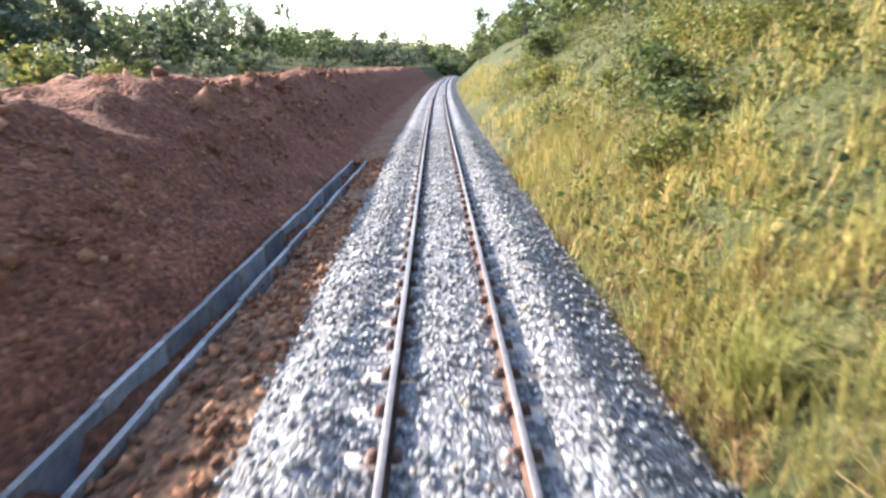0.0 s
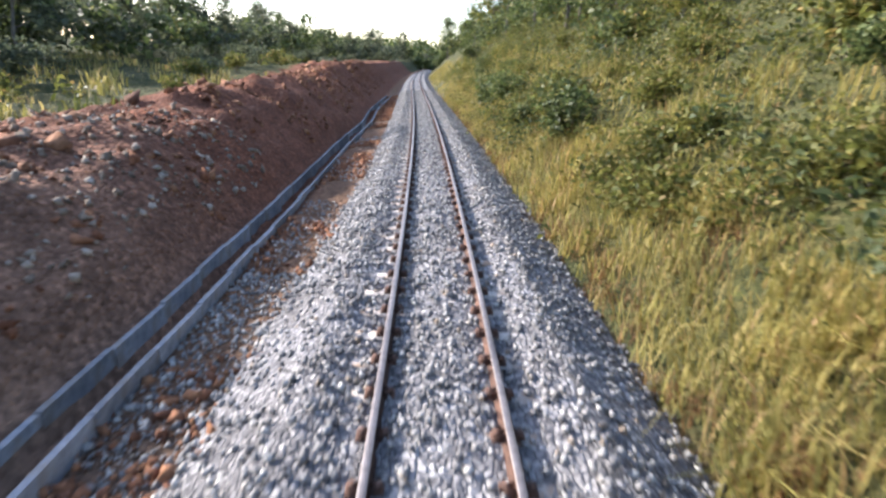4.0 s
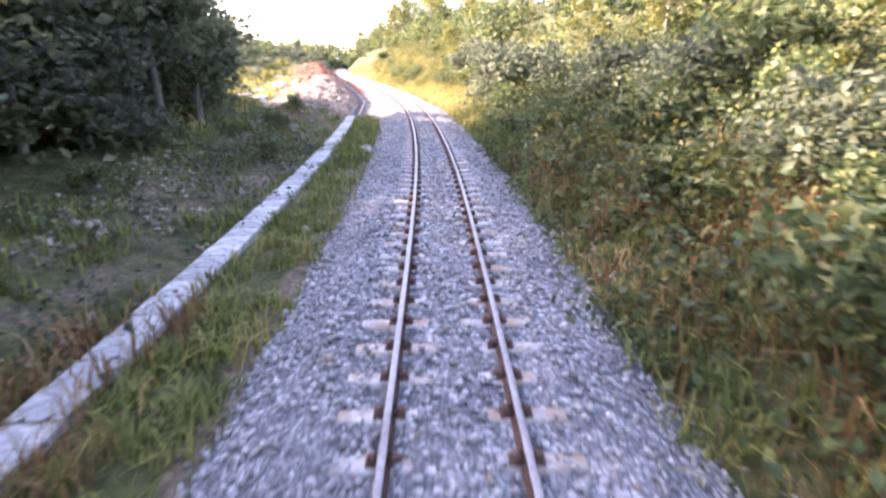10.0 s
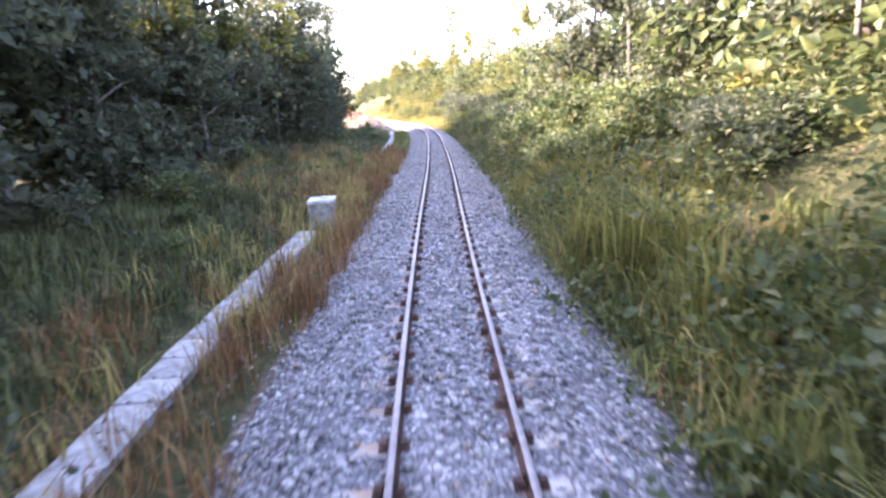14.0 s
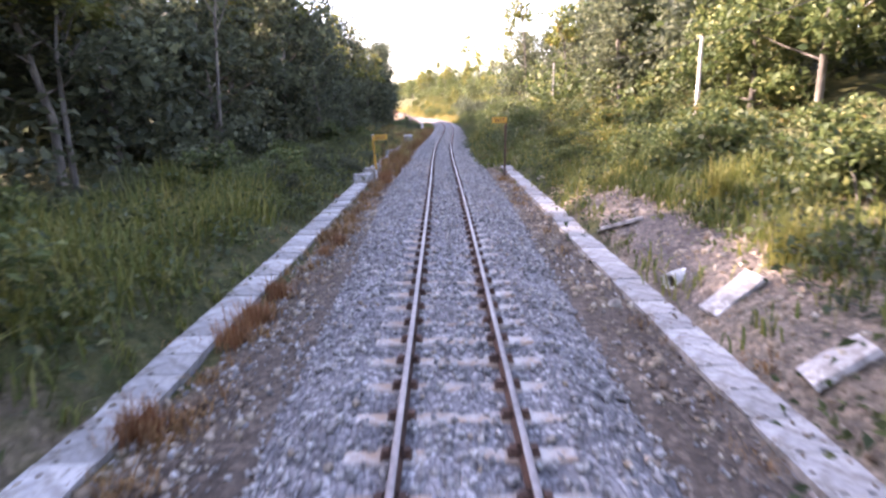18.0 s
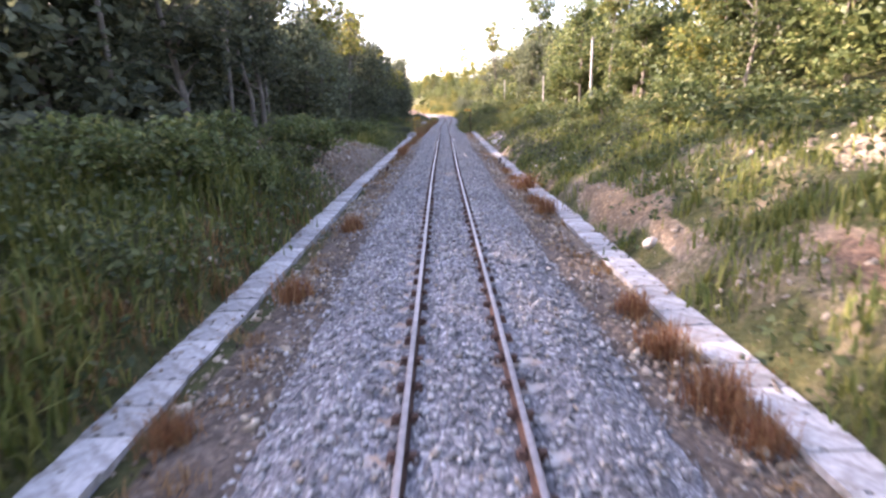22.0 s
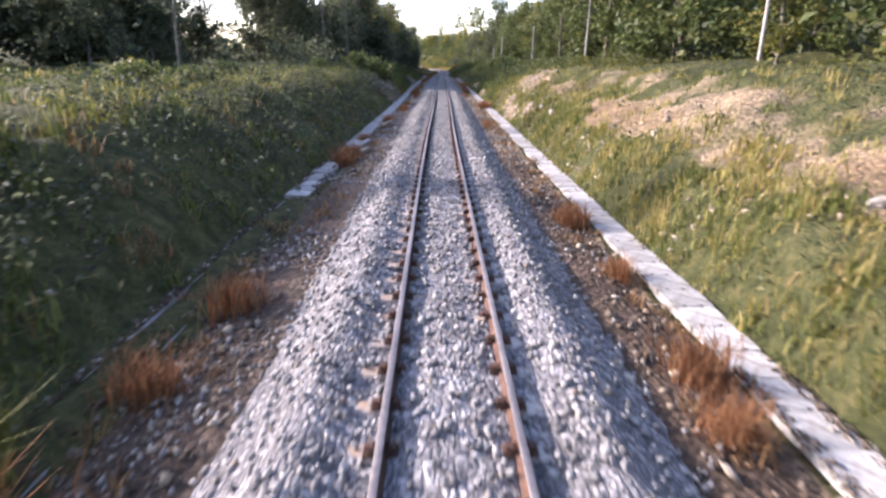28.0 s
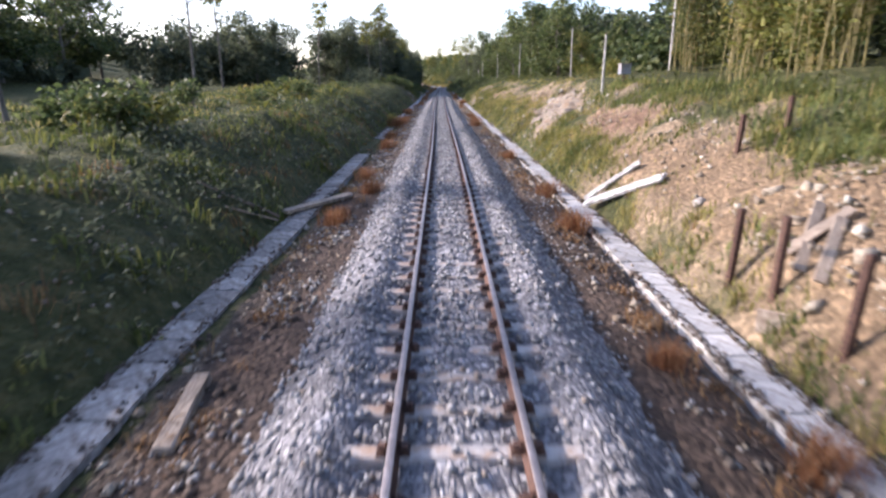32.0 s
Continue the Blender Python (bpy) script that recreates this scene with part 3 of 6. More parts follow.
def build_ground():
    ss = np.concatenate([[-1600, -900, -600, -450], np.arange(-340, -300, 1.0), np.arange(-300, 60, 0.38), np.arange(60, 240, 2.0), [260, 320, 420, 600, 900, 1600]])
    near = np.concatenate([np.arange(1.72, 5.2, 0.18), np.arange(5.2, 8.6, 0.24), np.arange(9, 16, 0.8), [17, 19, 22, 26, 32, 40, 52, 70, 100, 160, 300, 700, 1600]])
    us = np.concatenate([-near[::-1], [-1.0, 1.0], near])
    g_s, g_u = np.meshgrid(ss, us, indexing="ij")
    s, u = g_s.ravel(), g_u.ravel()
    z = ground_z(s, u)
    v = line(s, u, z)
    n, m = len(ss), len(us)
    i = (np.arange(n - 1)[:, None] * m + np.arange(m - 1)[None]).ravel()
    me = mesh_np("ground", v, np.stack([i, i + 1, i + m + 1, i + m], 1), M_GROUND, True)
    soil = np.stack([np.where(u < 0, np.interp(s, *soil_table(SOIL_L, k)), np.interp(s, *soil_table(SOIL_R, k))) for k in range(3)] + [np.ones_like(s)], -1)
    edge = np.where(u > 0, np.interp(s, [-135, -122], [3.2, 2.3]), np.interp(s, [-135, -122, -56, -48], [3.2, 2.5, 2.5, 3.1]))
    cess = np.clip((edge - np.abs(u)) / 0.4, 0, 1)[:, None]
    soil = soil * (1 - cess) + np.stack([np.interp(np.where((u < 0) & (s < -128), s + 28, s), [-228, -200, -62, -34, -28], [p, q, q, q, w]) for p, q, w in ((0.1, 0.14, 0.19), (0.074, 0.115, 0.115), (0.056, 0.094, 0.073), (1, 1, 1))], -1) * cess
    cover = np.where(u < 0, np.interp(s, *soil_table(COVER_L, 0)), np.interp(s, *soil_table(COVER_R, 0)))
    cover = cover + 0.4 * np.clip((s + 195) / -10, 0, 1) * np.clip((s + 274) / 8, 0, 1) * (u > 0) * np.clip((5.4 - u) / 0.6, 0, 1)
    strip, strip_col = bare(s, u)
    soil[:, :3] = soil[:, :3] * (1 - strip[:, None]) + strip_col * strip[:, None]
    far = np.clip((np.abs(u) - 7.5) / 4, 0, 1) + np.clip((s - 120) / 60, 0, 1) * 2
    cover = np.clip(cover + far * 0.6 - 1.0 * cess[:, 0] - 1.1 * strip, 0, 1)
    me.attributes.new("soil", "FLOAT_COLOR", "POINT").data.foreach_set("color", soil.astype(np.float32).ravel())
    me.attributes.new("cover", "FLOAT", "POINT").data.foreach_set("value", cover.astype(np.float32))
    return tagged(new("ground", me), "earth cutting with grass, bare soil and stony banks", "ground", kind="structure")


def soil_table(rows, k):
    r = sorted(rows)
    return [q[0] for q in r], [q[1][k] for q in r]


build_ground()

# ---------------------------------------------------------------- track
S_NEAR, S_FAR = -293.1, 235.0


def bed_lift(s):
    """The stones lie high between the rails but for three worn stretches, where the sleepers show."""
    s = np.asarray(s, float)
    bare = sum(np.exp(-((s - c) / w) ** 2) for c, w in ((-70.0, 11.0), (-229.0, 6.0), (-282.0, 9.0), (-151.0, 6.0)))
    return 0.025 - 0.008 * np.clip((s + 196) / -10, 0, 1) - 0.042 * np.minimum(bare, 1) + 0.012 * vnoise(s * 0.23, s * 0 + 3.3, 4)


def bed_profile(au, crest):
    """Across the bed: crowned between the rails, scooped along them, heaped at the sleeper ends."""
    z = np.where(au < 1.2, -0.135, np.where(au < 1.45, -0.135 - (au - 1.2) * 0.25, -0.1975 - (au - 1.45) * 0.47))
    return z + crest * np.exp(-((au - 1.18) / 0.22) ** 2) + 0.03 * np.exp(-(au / 0.3) ** 2) - 0.048 * np.exp(-((au - 0.62) / 0.22) ** 2)


def ballast_top(s, u):
    """The top of the stone bed."""
    low = bed_lift(s)
    return bed_profile(np.abs(u), np.interp(s, [-260.0, -208.0, -194.0, -60.0, -20.0], [0.13, 0.11, 0.02, 0.02, 0.075])) + low + 0.02 * vnoise(s * 1.3, u * 1.3, 2)


def sweep(name, profile, s0, s1, step, material, closed=False, mats=None, smooth=False):
    ss = np.arange(s0, s1 + step * 0.5, step)
    k = len(profile)
    pu = np.array([p[0] for p in profile], float)
    pz = np.array([p[1] for p in profile], float)
    v = line(np.repeat(ss, k), np.tile(pu, len(ss)), np.tile(pz, len(ss)))
    kk = k if closed else k - 1
    i = (np.arange(len(ss) - 1)[:, None] * k + np.arange(kk)[None])
    j = (np.arange(len(ss) - 1)[:, None] * k + (np.arange(kk)[None] + 1) % k)
    f = np.stack([i, i + k, j + k, j], -1).reshape(-1, 4)
    return mesh_np(name, v, f, material, smooth, mats), len(ss), kk


def build_bed():
    ss = np.concatenate([np.arange(S_NEAR, 30, 0.2), np.arange(30, S_FAR, 1.0)])
    us = np.linspace(-2.75, 2.75, 34)
    g_s, g_u = np.meshgrid(ss, us, indexing="ij")
    s, u = g_s.ravel(), g_u.ravel()
    z = ballast_top(s, u) - 0.02 + 0.022 * vnoise(s * 9, u * 9, 1) + 0.012 * vnoise(s * 19, u * 19, 6)
    m = len(us)
    i = (np.arange(len(ss) - 1)[:, None] * m + np.arange(m - 1)[None]).ravel()
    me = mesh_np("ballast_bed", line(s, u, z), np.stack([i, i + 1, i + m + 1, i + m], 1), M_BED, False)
    return tagged(new("ballast", me), "grey crushed stone ballast under the railway track", "ballast", kind="stuff")


bed = build_bed()


def stone_tile(seed, crest=0.0, length=4.0, count=1200):
    """Loose angular stones on a short straight stretch of the bed."""
    r = np.random.default_rng(seed)
    base = np.array([[1, 0, 0], [0, 1, 0], [-1, 0, 0], [0, -1, 0], [0, 0, 1], [0, 0, -1]], float)
    tri = np.array([[0, 1, 4], [1, 2, 4], [2, 3, 4], [3, 0, 4], [1, 0, 5], [2, 1, 5], [3, 2, 5], [0, 3, 5]])
    y, u = r.uniform(0, length, count), r.uniform(-2.45, 2.45, count)
    keep = (np.abs(np.abs(u) - 0.535) > 0.075)
    y, u = y[keep], u[keep]
    n = len(y)
    size = r.uniform(0.025, 0.056, n)[:, None, None] * r.uniform(0.6, 1.35, (n, 6, 1)) * np.array([1, 1, 0.75])
    q = r.normal(size=(n, 4))
    q /= np.linalg.norm(q, axis=1, keepdims=True)
    w, x_, y_, z_ = q.T
    rot = np.stack([1 - 2 * (y_ ** 2 + z_ ** 2), 2 * (x_ * y_ - z_ * w), 2 * (x_ * z_ + y_ * w), 2 * (x_ * y_ + z_ * w), 1 - 2 * (x_ ** 2 + z_ ** 2), 2 * (y_ * z_ - x_ * w), 2 * (x_ * z_ - y_ * w), 2 * (y_ * z_ + x_ * w), 1 - 2 * (x_ ** 2 + y_ ** 2)], 1).reshape(n, 3, 3)
    v = np.einsum("nij,nkj->nki", rot, base[None] * size)
    z = bed_profile(np.abs(u), crest)
    v += np.stack([u, y, z + r.uniform(-0.005, 0.02, n)], 1)[:, None]
    f = (tri[None] + 6 * np.arange(n)[:, None, None]).reshape(-1, 3)
    return mesh_np("stones", v.reshape(-1, 3), f, M_STONE)


tiles = [stone_tile(20 + k, 0.02, count=1500) for k in range(5)]
heaped = [stone_tile(40 + k, 0.075, count=1500) for k in range(4)]
ridged = [stone_tile(30 + k, 0.12) for k in range(4)]
for k in range(int((30 - S_NEAR) / 4)):
    s = S_NEAR + 4 * k
    dz = float(bed_lift(s + 2))
    part("ballast_stones", ridged[(k * 3) % 4] if s < -200 else heaped[(k * 3) % 4] if s > -45 else tiles[(k * 3) % 5], parent=bed, m=spot(s, 0, dz))

# rails: foot, web and head
RAIL = [(-0.055, -0.145), (-0.055, -0.133), (-0.014, -0.118), (-0.009, -0.045), (-0.033, -0.034), (-0.033, -0.005), (-0.026, 0.0), (0.026, 0.0), (0.033, -0.005), (0.033, -0.034), (0.009, -0.045), (0.014, -0.118), (0.055, -0.133), (0.055, -0.145)]
for side in (-1, 1):
    me, n, kk = sweep("rail", [(p[0] + side * 0.535, p[1]) for p in RAIL], S_NEAR, S_FAR, 1.0, M_RUST, True, [M_RAILTOP])
    idx = np.zeros((n - 1, kk), np.int32)
    idx[:, 5:8] = 1
    me.polygons.foreach_set("material_index", idx.ravel())
    tagged(new("rail", me), "rusty steel rail with a worn bright running surface", "rail", "rails of the track")


def clip_mesh():
    bm = bmesh.new()
    box(bm, (0.1, 0.13, 0.03), (0, 0, 0.015))
    box(bm, (0.055, 0.07, 0.045), (0.005, 0, 0.05))
    for y in (-0.04, 0.04):
        box(bm, (0.09, 0.018, 0.018), (-0.02, y, 0.055))
    return bm_mesh("rail_clip", bm, M_RUST)


def sleeper_mesh():
    bm = bmesh.new()
    box(bm, (1.98, 0.22, 0.16), (0, 0, -0.08), 0.02)
    for v in bm.verts:
        v.co.z -= 0.025 * max(0.0, 1 - abs(v.co.x) / 0.35) if v.co.z > -0.05 else 0
        v.co.y *= 0.85 if v.co.z > -0.05 else 1
    return bm_mesh("concrete_sleeper", bm, M_SLEEPER)


SLEEPER, CLIP = sleeper_mesh(), clip_mesh()
first = tagged(new("sleeper", SLEEPER), "concrete sleeper half sunk in ballast with rusty rail clips", "sleeper", "sleepers of the track")
for side in (-1, 1):
    for w in (-1, 1):
        part("rail_clip", CLIP, parent=first, label="rusty steel clip", m=pose(side * 0.535 + w * 0.085, 0, 0.0, 0, 0, 0 if w > 0 else 180))
SPACING = 0.6
first.matrix_basis = spot(S_NEAR + 0.3, 0, -0.143)
for k in range(1, 300):
    copy_thing(first, spot(S_NEAR + 0.3 + SPACING * k, random.uniform(-0.01, 0.01), -0.143 + random.uniform(-0.008, 0.004), random.uniform(-0.6, 0.6)))


def far_sleepers():
    """The rest of the sleepers with their clips, as one mesh."""
    def arrays(me):
        v = np.empty(len(me.vertices) * 3, np.float32)
        me.vertices.foreach_get("co", v)
        me.calc_loop_triangles()
        f = np.empty(len(me.loop_triangles) * 3, np.int32)
        me.loop_triangles.foreach_get("vertices", f)
        return v.reshape(-1, 3), f.reshape(-1, 3)
    sv, sf = arrays(SLEEPER)
    cv, cf = arrays(CLIP)
    vs, fs, mi = [sv], [sf], [np.zeros(len(sf))]
    n = len(sv)
    for side in (-1, 1):
        for w in (-1, 1):
            vs.append(cv * (w, w, 1) + (side * 0.535 + w * 0.085, 0, 0))
            fs.append(cf + n)
            mi.append(np.ones(len(cf)))
            n += len(cv)
    v1, f1, m1 = np.concatenate(vs), np.concatenate(fs), np.concatenate(mi)
    ss = np.arange(S_NEAR + 0.3 + SPACING * 300, 60, SPACING)
    v = line((ss[:, None] + v1[None, :, 1]).ravel(), np.tile(v1[:, 0], len(ss)), np.tile(v1[:, 2] - 0.143, len(ss)))
    f = (f1[None] + len(v1) * np.arange(len(ss))[:, None, None]).reshape(-1, 3)
    me = mesh_np("sleepers", v, f, None, False, [M_SLEEPER, M_RUST])
    me.polygons.foreach_set("material_index", np.tile(m1, len(ss)).astype(np.int32))
    tagged(new("sleepers", me), "row of concrete sleepers with rusty clips in ballast", "sleepers", kind="stuff")


far_sleepers()

# ---------------------------------------------------------------- drains
def trough_mesh(length=1.2, tone=None):
    """A precast open drain unit, a U with thick walls."""
    w, t, d = 0.27, 0.07, 0.62
    prof = [(-w, -d), (-w, 0), (-w + t, 0), (-w + t, -d + 0.1), (w - t, -d + 0.1), (w - t, 0), (w, 0), (w, -d)]
    g = 0.006
    v, f = [], []
    for y in (g, length - g):
        v += [(x, y, z) for x, z in prof]
    n = len(prof)
    f = [(i, i + n, (i + 1) % n + n, (i + 1) % n) for i in range(n)]
    bm = bmesh.new()
    vs = [bm.verts.new(p) for p in v]
    for q in f:
        bm.faces.new([vs[i] for i in q])
    for a, sgn in ((0, 1), (n, -1)):
        for quad in ((0, 1, 2, 3), (0, 3, 4, 7), (4, 5, 6, 7)):
            bm.faces.new([vs[a + i] for i in (quad if sgn > 0 else quad[::-1])])
    bmesh.ops.recalc_face_normals(bm, faces=bm.faces)
    return bm_mesh("drain_unit", bm, M_CONC_GREY)


def slab_mesh(seed, length=0.6, width=0.78, thick=0.09, material=None):
    """A concrete cover slab with two lifting notches and chipped corners."""
    r = random.Random(seed)
    xs = [-width / 2, -width * 0.27, -width * 0.15, width * 0.15, width * 0.27, width / 2]
    ys = [0.008, 0.055, length / 2, length - 0.008]
    pit = {(1, 0), (3, 0)} if seed % 3 else {(1, 0)}
    bm = bmesh.new()
    jig = {(i, j): (r.uniform(-0.006, 0.006), r.uniform(-0.003, 0.003)) for i in range(6) for j in range(4)}

    def vert(i, j, z):
        a, b = jig[i, j]
        return bm.verts.new((xs[i] + a, ys[j] + b, z))
    for i in range(5):
        for j in range(3):
            z = -thick * 0.75 if (i, j) in pit else 0
            bm.faces.new([vert(i, j, z), vert(i + 1, j, z), vert(i + 1, j + 1, z), vert(i, j + 1, z)])
            for (a, b), (c, d), q in (((i, j), (i + 1, j), (i, j - 1)), ((i + 1, j), (i + 1, j + 1), (i + 1, j)), ((i + 1, j + 1), (i, j + 1), (i, j + 1)), ((i, j + 1), (i, j), (i - 1, j))):
                out = not (0 <= q[0] < 5 and 0 <= q[1] < 3)
                low = -thick if out else (-thick * 0.75 if q in pit else 0)
                if low < z:
                    bm.faces.new([vert(a, b, z), vert(a, b, low), vert(c, d, low), vert(c, d, z)])
    bmesh.ops.remove_doubles(bm, verts=bm.verts, dist=0.0005)
    bmesh.ops.recalc_face_normals(bm, faces=bm.faces)
    return bm_mesh("cover_slab", bm, material or M_CONC)


def drain_line(name, label, table, units, step, gaps=(), wall=None, dirty=None):
    """A drain beside the track; table: (s, u, z) of its top."""
    top = tagged(new(name), label, "drain", kind="structure")
    tb = sorted(table)
    s0, s1 = tb[0][0], tb[-1][0]
    ss = [q[0] for q in tb]
    s, k = s0, 0
    rnd = random.Random(len(name) + int(s0))
    while s < s1:
        if not any(a < s < b for a, b in gaps):
            u, z = float(np.interp(s, ss, [q[1] for q in tb])), float(np.interp(s, ss, [q[2] for q in tb]))
            u2 = float(np.interp(s + step, ss, [q[1] for q in tb]))
            turn = -math.degrees(math.atan2(u2 - u, step))
            kinds = dirty if dirty and s + 6 * vnoise(np.array([s * 0.4]), np.array([1.7]), 5)[0] < -240 else units
            part(units[0].name.split(".")[0], kinds[rnd.randrange(len(kinds))], parent=top, m=spot(s, u + rnd.uniform(-0.012, 0.012), z + rnd.uniform(-0.012, 0.012), turn + rnd.uniform(-0.8, 0.8), rnd.uniform(-0.7, 0.7), rnd.uniform(-1.2, 1.2)))
        s += step
        k += 1
    if wall:
        sw = np.arange(s0, s1, 1.0)
        uu = np.interp(sw, ss, [q[1] for q in tb])
        zz = np.interp(sw, ss, [q[2] for q in tb])
        w = tb[0][3] - 0.012
        prof = np.array([(-w, -0.7), (-w, -0.094), (w, -0.094), (w, -0.7)])
        v = line(np.repeat(sw, 4), (uu[:, None] + prof[None, :, 0]).ravel(), (zz[:, None] + prof[None, :, 1]).ravel())
        i = (np.arange(len(sw) - 1)[:, None] * 4 + np.arange(3)[None]).ravel()
        part("channel", mesh_np("channel", v, np.stack([i, i + 4, i + 5, i + 1], 1), M_CONC_GREY), parent=top, label="grey concrete channel under the slabs")
    return top


TROUGH = [trough_mesh()]
SLABS = [slab_mesh(k, 0.6, 0.58) for k in range(6)]
SLABS_DIRTY = [slab_mesh(k + 20, 0.6, 0.58, 0.09, M_CONC_DIRTY) for k in range(6)]
SLABS_NARROW = [slab_mesh(k + 10, 0.6, 0.56) for k in range(6)]

drain_line("drain_1", "open grey precast concrete drain beside the track", D1, TROUGH, 1.2)
drain_line("drain_2", "drain beside the track covered with pale concrete slabs", D2, SLABS_NARROW, 0.6, wall=True)
drain_line("drain_3", "slab-covered concrete drain along the foot of the bank", D3, SLABS, 0.6, BURIED, wall=True, dirty=SLABS_DIRTY)
drain_line("drain_4", "narrow slab-covered concrete drain along the foot of the bank", D4, SLABS_NARROW, 0.6, wall=True)


# ---------------------------------------------------------------- plants
def rot_rows(r, n, up=0.6):
    """n random unit normals leaning upward, and two axes across each."""
    nrm = r.normal(size=(n, 3))
    nrm[:, 2] = np.abs(nrm[:, 2]) + up
    nrm /= np.linalg.norm(nrm, axis=1, keepdims=True)
    a = np.cross(nrm, r.normal(size=(n, 3)))
    a /= np.linalg.norm(a, axis=1, keepdims=True)
    return nrm, a, np.cross(nrm, a)


def leaves(r, centres, size, up=0.5, long=1.5):
    """Folded pointed leaves, two triangles each, at the given places."""
    n = len(centres)
    nrm, a, b = rot_rows(r, n, up)
    sz = (size * r.uniform(0.6, 1.4, n))[:, None]
    base = centres - a * sz * long * 0.5
    tip = centres + a * sz * long * 0.5 - nrm * sz * 0.25
    left = centres + b * sz * 0.45 + nrm * sz * 0.12
    right = centres - b * sz * 0.45 + nrm * sz * 0.12
    v = np.stack([base, right, tip, left], 1).reshape(-1, 3)
    q = np.arange(n)[:, None] * 4
    return v, np.concatenate([q + [0, 1, 2], q + [0, 2, 3]], 0)


def crown_points(r, blobs, per, shell=0.55):
    """Places inside uneven lumps, most of them near the skin."""
    out = []
    for c, rad in blobs:
        d = r.normal(size=(per, 3))
        d /= np.linalg.norm(d, axis=1, keepdims=True)
        k = (shell + (1 - shell) * r.random(per) ** 0.6)[:, None]
        wob = 1 + 0.35 * np.sin(d[:, :1] * 5 + c[0]) * np.cos(d[:, 1:2] * 4 + c[1]) + 0.25 * np.sin(d[:, 2:3] * 9 + c[2])
        out.append(np.array(c) + d * k * wob * np.array(rad))
    return np.concatenate(out)


def tree_kind(seed, height, spread, lean=0.0, bare=0.35, per=150, leaf=0.3, lumps=11, mat=None, trunk_r=0.16):
    """Meshes of a tree: trunk with limbs, and a crown of leaf clumps."""
    r = np.random.default_rng(seed)
    tubes = []
    top = Vector((lean * height * 0.3, r.uniform(-0.05, 0.05) * height, height * 0.9))
    path = [Vector((0, 0, -0.4)), Vector((r.uniform(-0.1, 0.1), r.uniform(-0.1, 0.1), height * 0.2)), Vector((top.x * 0.4 + r.uniform(-.3, .3), top.y * 0.4 + r.uniform(-.3, .3), height * 0.5)), top]
    tubes.append(tube(path, [trunk_r * 1.25, trunk_r, trunk_r * 0.7, trunk_r * 0.15], 8))
    blobs = [(tuple(top), (spread * 0.45, spread * 0.45, height * 0.12))]
    for k in range(lumps):
        w = 2.4 * k + r.uniform(-0.5, 0.5)
        h = height * (bare + (0.9 - bare) * (k + 0.5) / lumps)
        reach = spread * (0.9 - 0.45 * ((k + 0.5) / lumps) ** 1.5) * r.uniform(0.55, 1.05)
        f = min(h / (height * 0.9), 1.0)
        root = Vector((top.x * f * f, top.y * f * f, h * 0.82))
        end = Vector((root.x + math.cos(w) * reach, root.y + math.sin(w) * reach, h + r.uniform(0, 0.1) * height))
        mid = (root + end) / 2 + Vector((0, 0, r.uniform(-0.02, 0.05) * height))
        tubes.append(tube([root, mid, end], [trunk_r * 0.4, trunk_r * 0.25, trunk_r * 0.06], 5))
        q = spread * r.uniform(0.26, 0.46)
        blobs.append((tuple(end), (q, q, q * r.uniform(0.6, 0.95))))
        if r.random() < 0.6:
            blobs.append((tuple(mid), (q * 0.7, q * 0.7, q * 0.5)))
    v, f = leaves(r, crown_points(r, blobs, per), leaf)
    return tubes_mesh("trunk", tubes, M_BARK), mesh_np("crown", v, f, mat or M_LEAF)


def bush_kind(seed, size, height, count, leaf, mat, lumps=7):
    r = np.random.default_rng(seed)
    blobs, tubes = [], []
    for k in range(lumps):
        w, d = r.uniform(0, 6.28), size * r.uniform(0.1, 0.75)
        h = height * r.uniform(0.25, 0.8)
        c = (math.cos(w) * d, math.sin(w) * d, h)
        q = size * r.uniform(0.3, 0.5)
        blobs.append((c, (q, q, q * 0.8)))
        tubes.append(tube([(c[0] * 0.2, c[1] * 0.2, -0.25), (c[0] * 0.5, c[1] * 0.5, h * 0.5), c], [0.03, 0.022, 0.006], 4))
    v, f = leaves(r, crown_points(r, blobs, count // lumps, 0.45), leaf)
    v[:, 2] = np.maximum(v[:, 2], -0.3)
    return tubes_mesh("stems", tubes, M_BARK), mesh_np("foliage", v, f, mat)


def plant(name, kinds, label, category, group, parts):
    """First things of each kind, to be copied."""
    out = []
    for a, b in kinds:
        out.append((name, a, b, label, category, group, parts))
    return out


FAR_SCRUB = []


def put_plant(kind, m, scale=1.0):
    name, a, b, label, category, group, parts = kind
    if name == "bush":
        m = m @ Matrix.Diagonal((scale, scale, scale * random.uniform(0.9, 1.12), 1))
        off = su_of(m.translation)
        if abs(off[1]) > 7.2 or off[0] > 12:
            FAR_SCRUB.append((a, b, m))
            return None
        ob = tagged(new(name), label, category, group)
        part(parts[0], a, parent=ob)
        part(parts[1], b, parent=ob)
        ob.matrix_basis = m
        return ob
    ob = tagged(new(name), label, category, group)
    part(parts[0], a, parent=ob)
    part(parts[1], b, parent=ob)
    ob.matrix_basis = m @ Matrix.Diagonal((scale, scale, scale * random.uniform(0.9, 1.12), 1))
    return ob


def su_of(p):
    """Metres along the line and across it of a world place."""
    k = int(np.argmin((CX - p.x) ** 2 + (CY - p.y) ** 2))
    return SD[k], (p.x - CX[k]) * math.cos(TH[k]) + (p.y - CY[k]) * math.sin(TH[k])


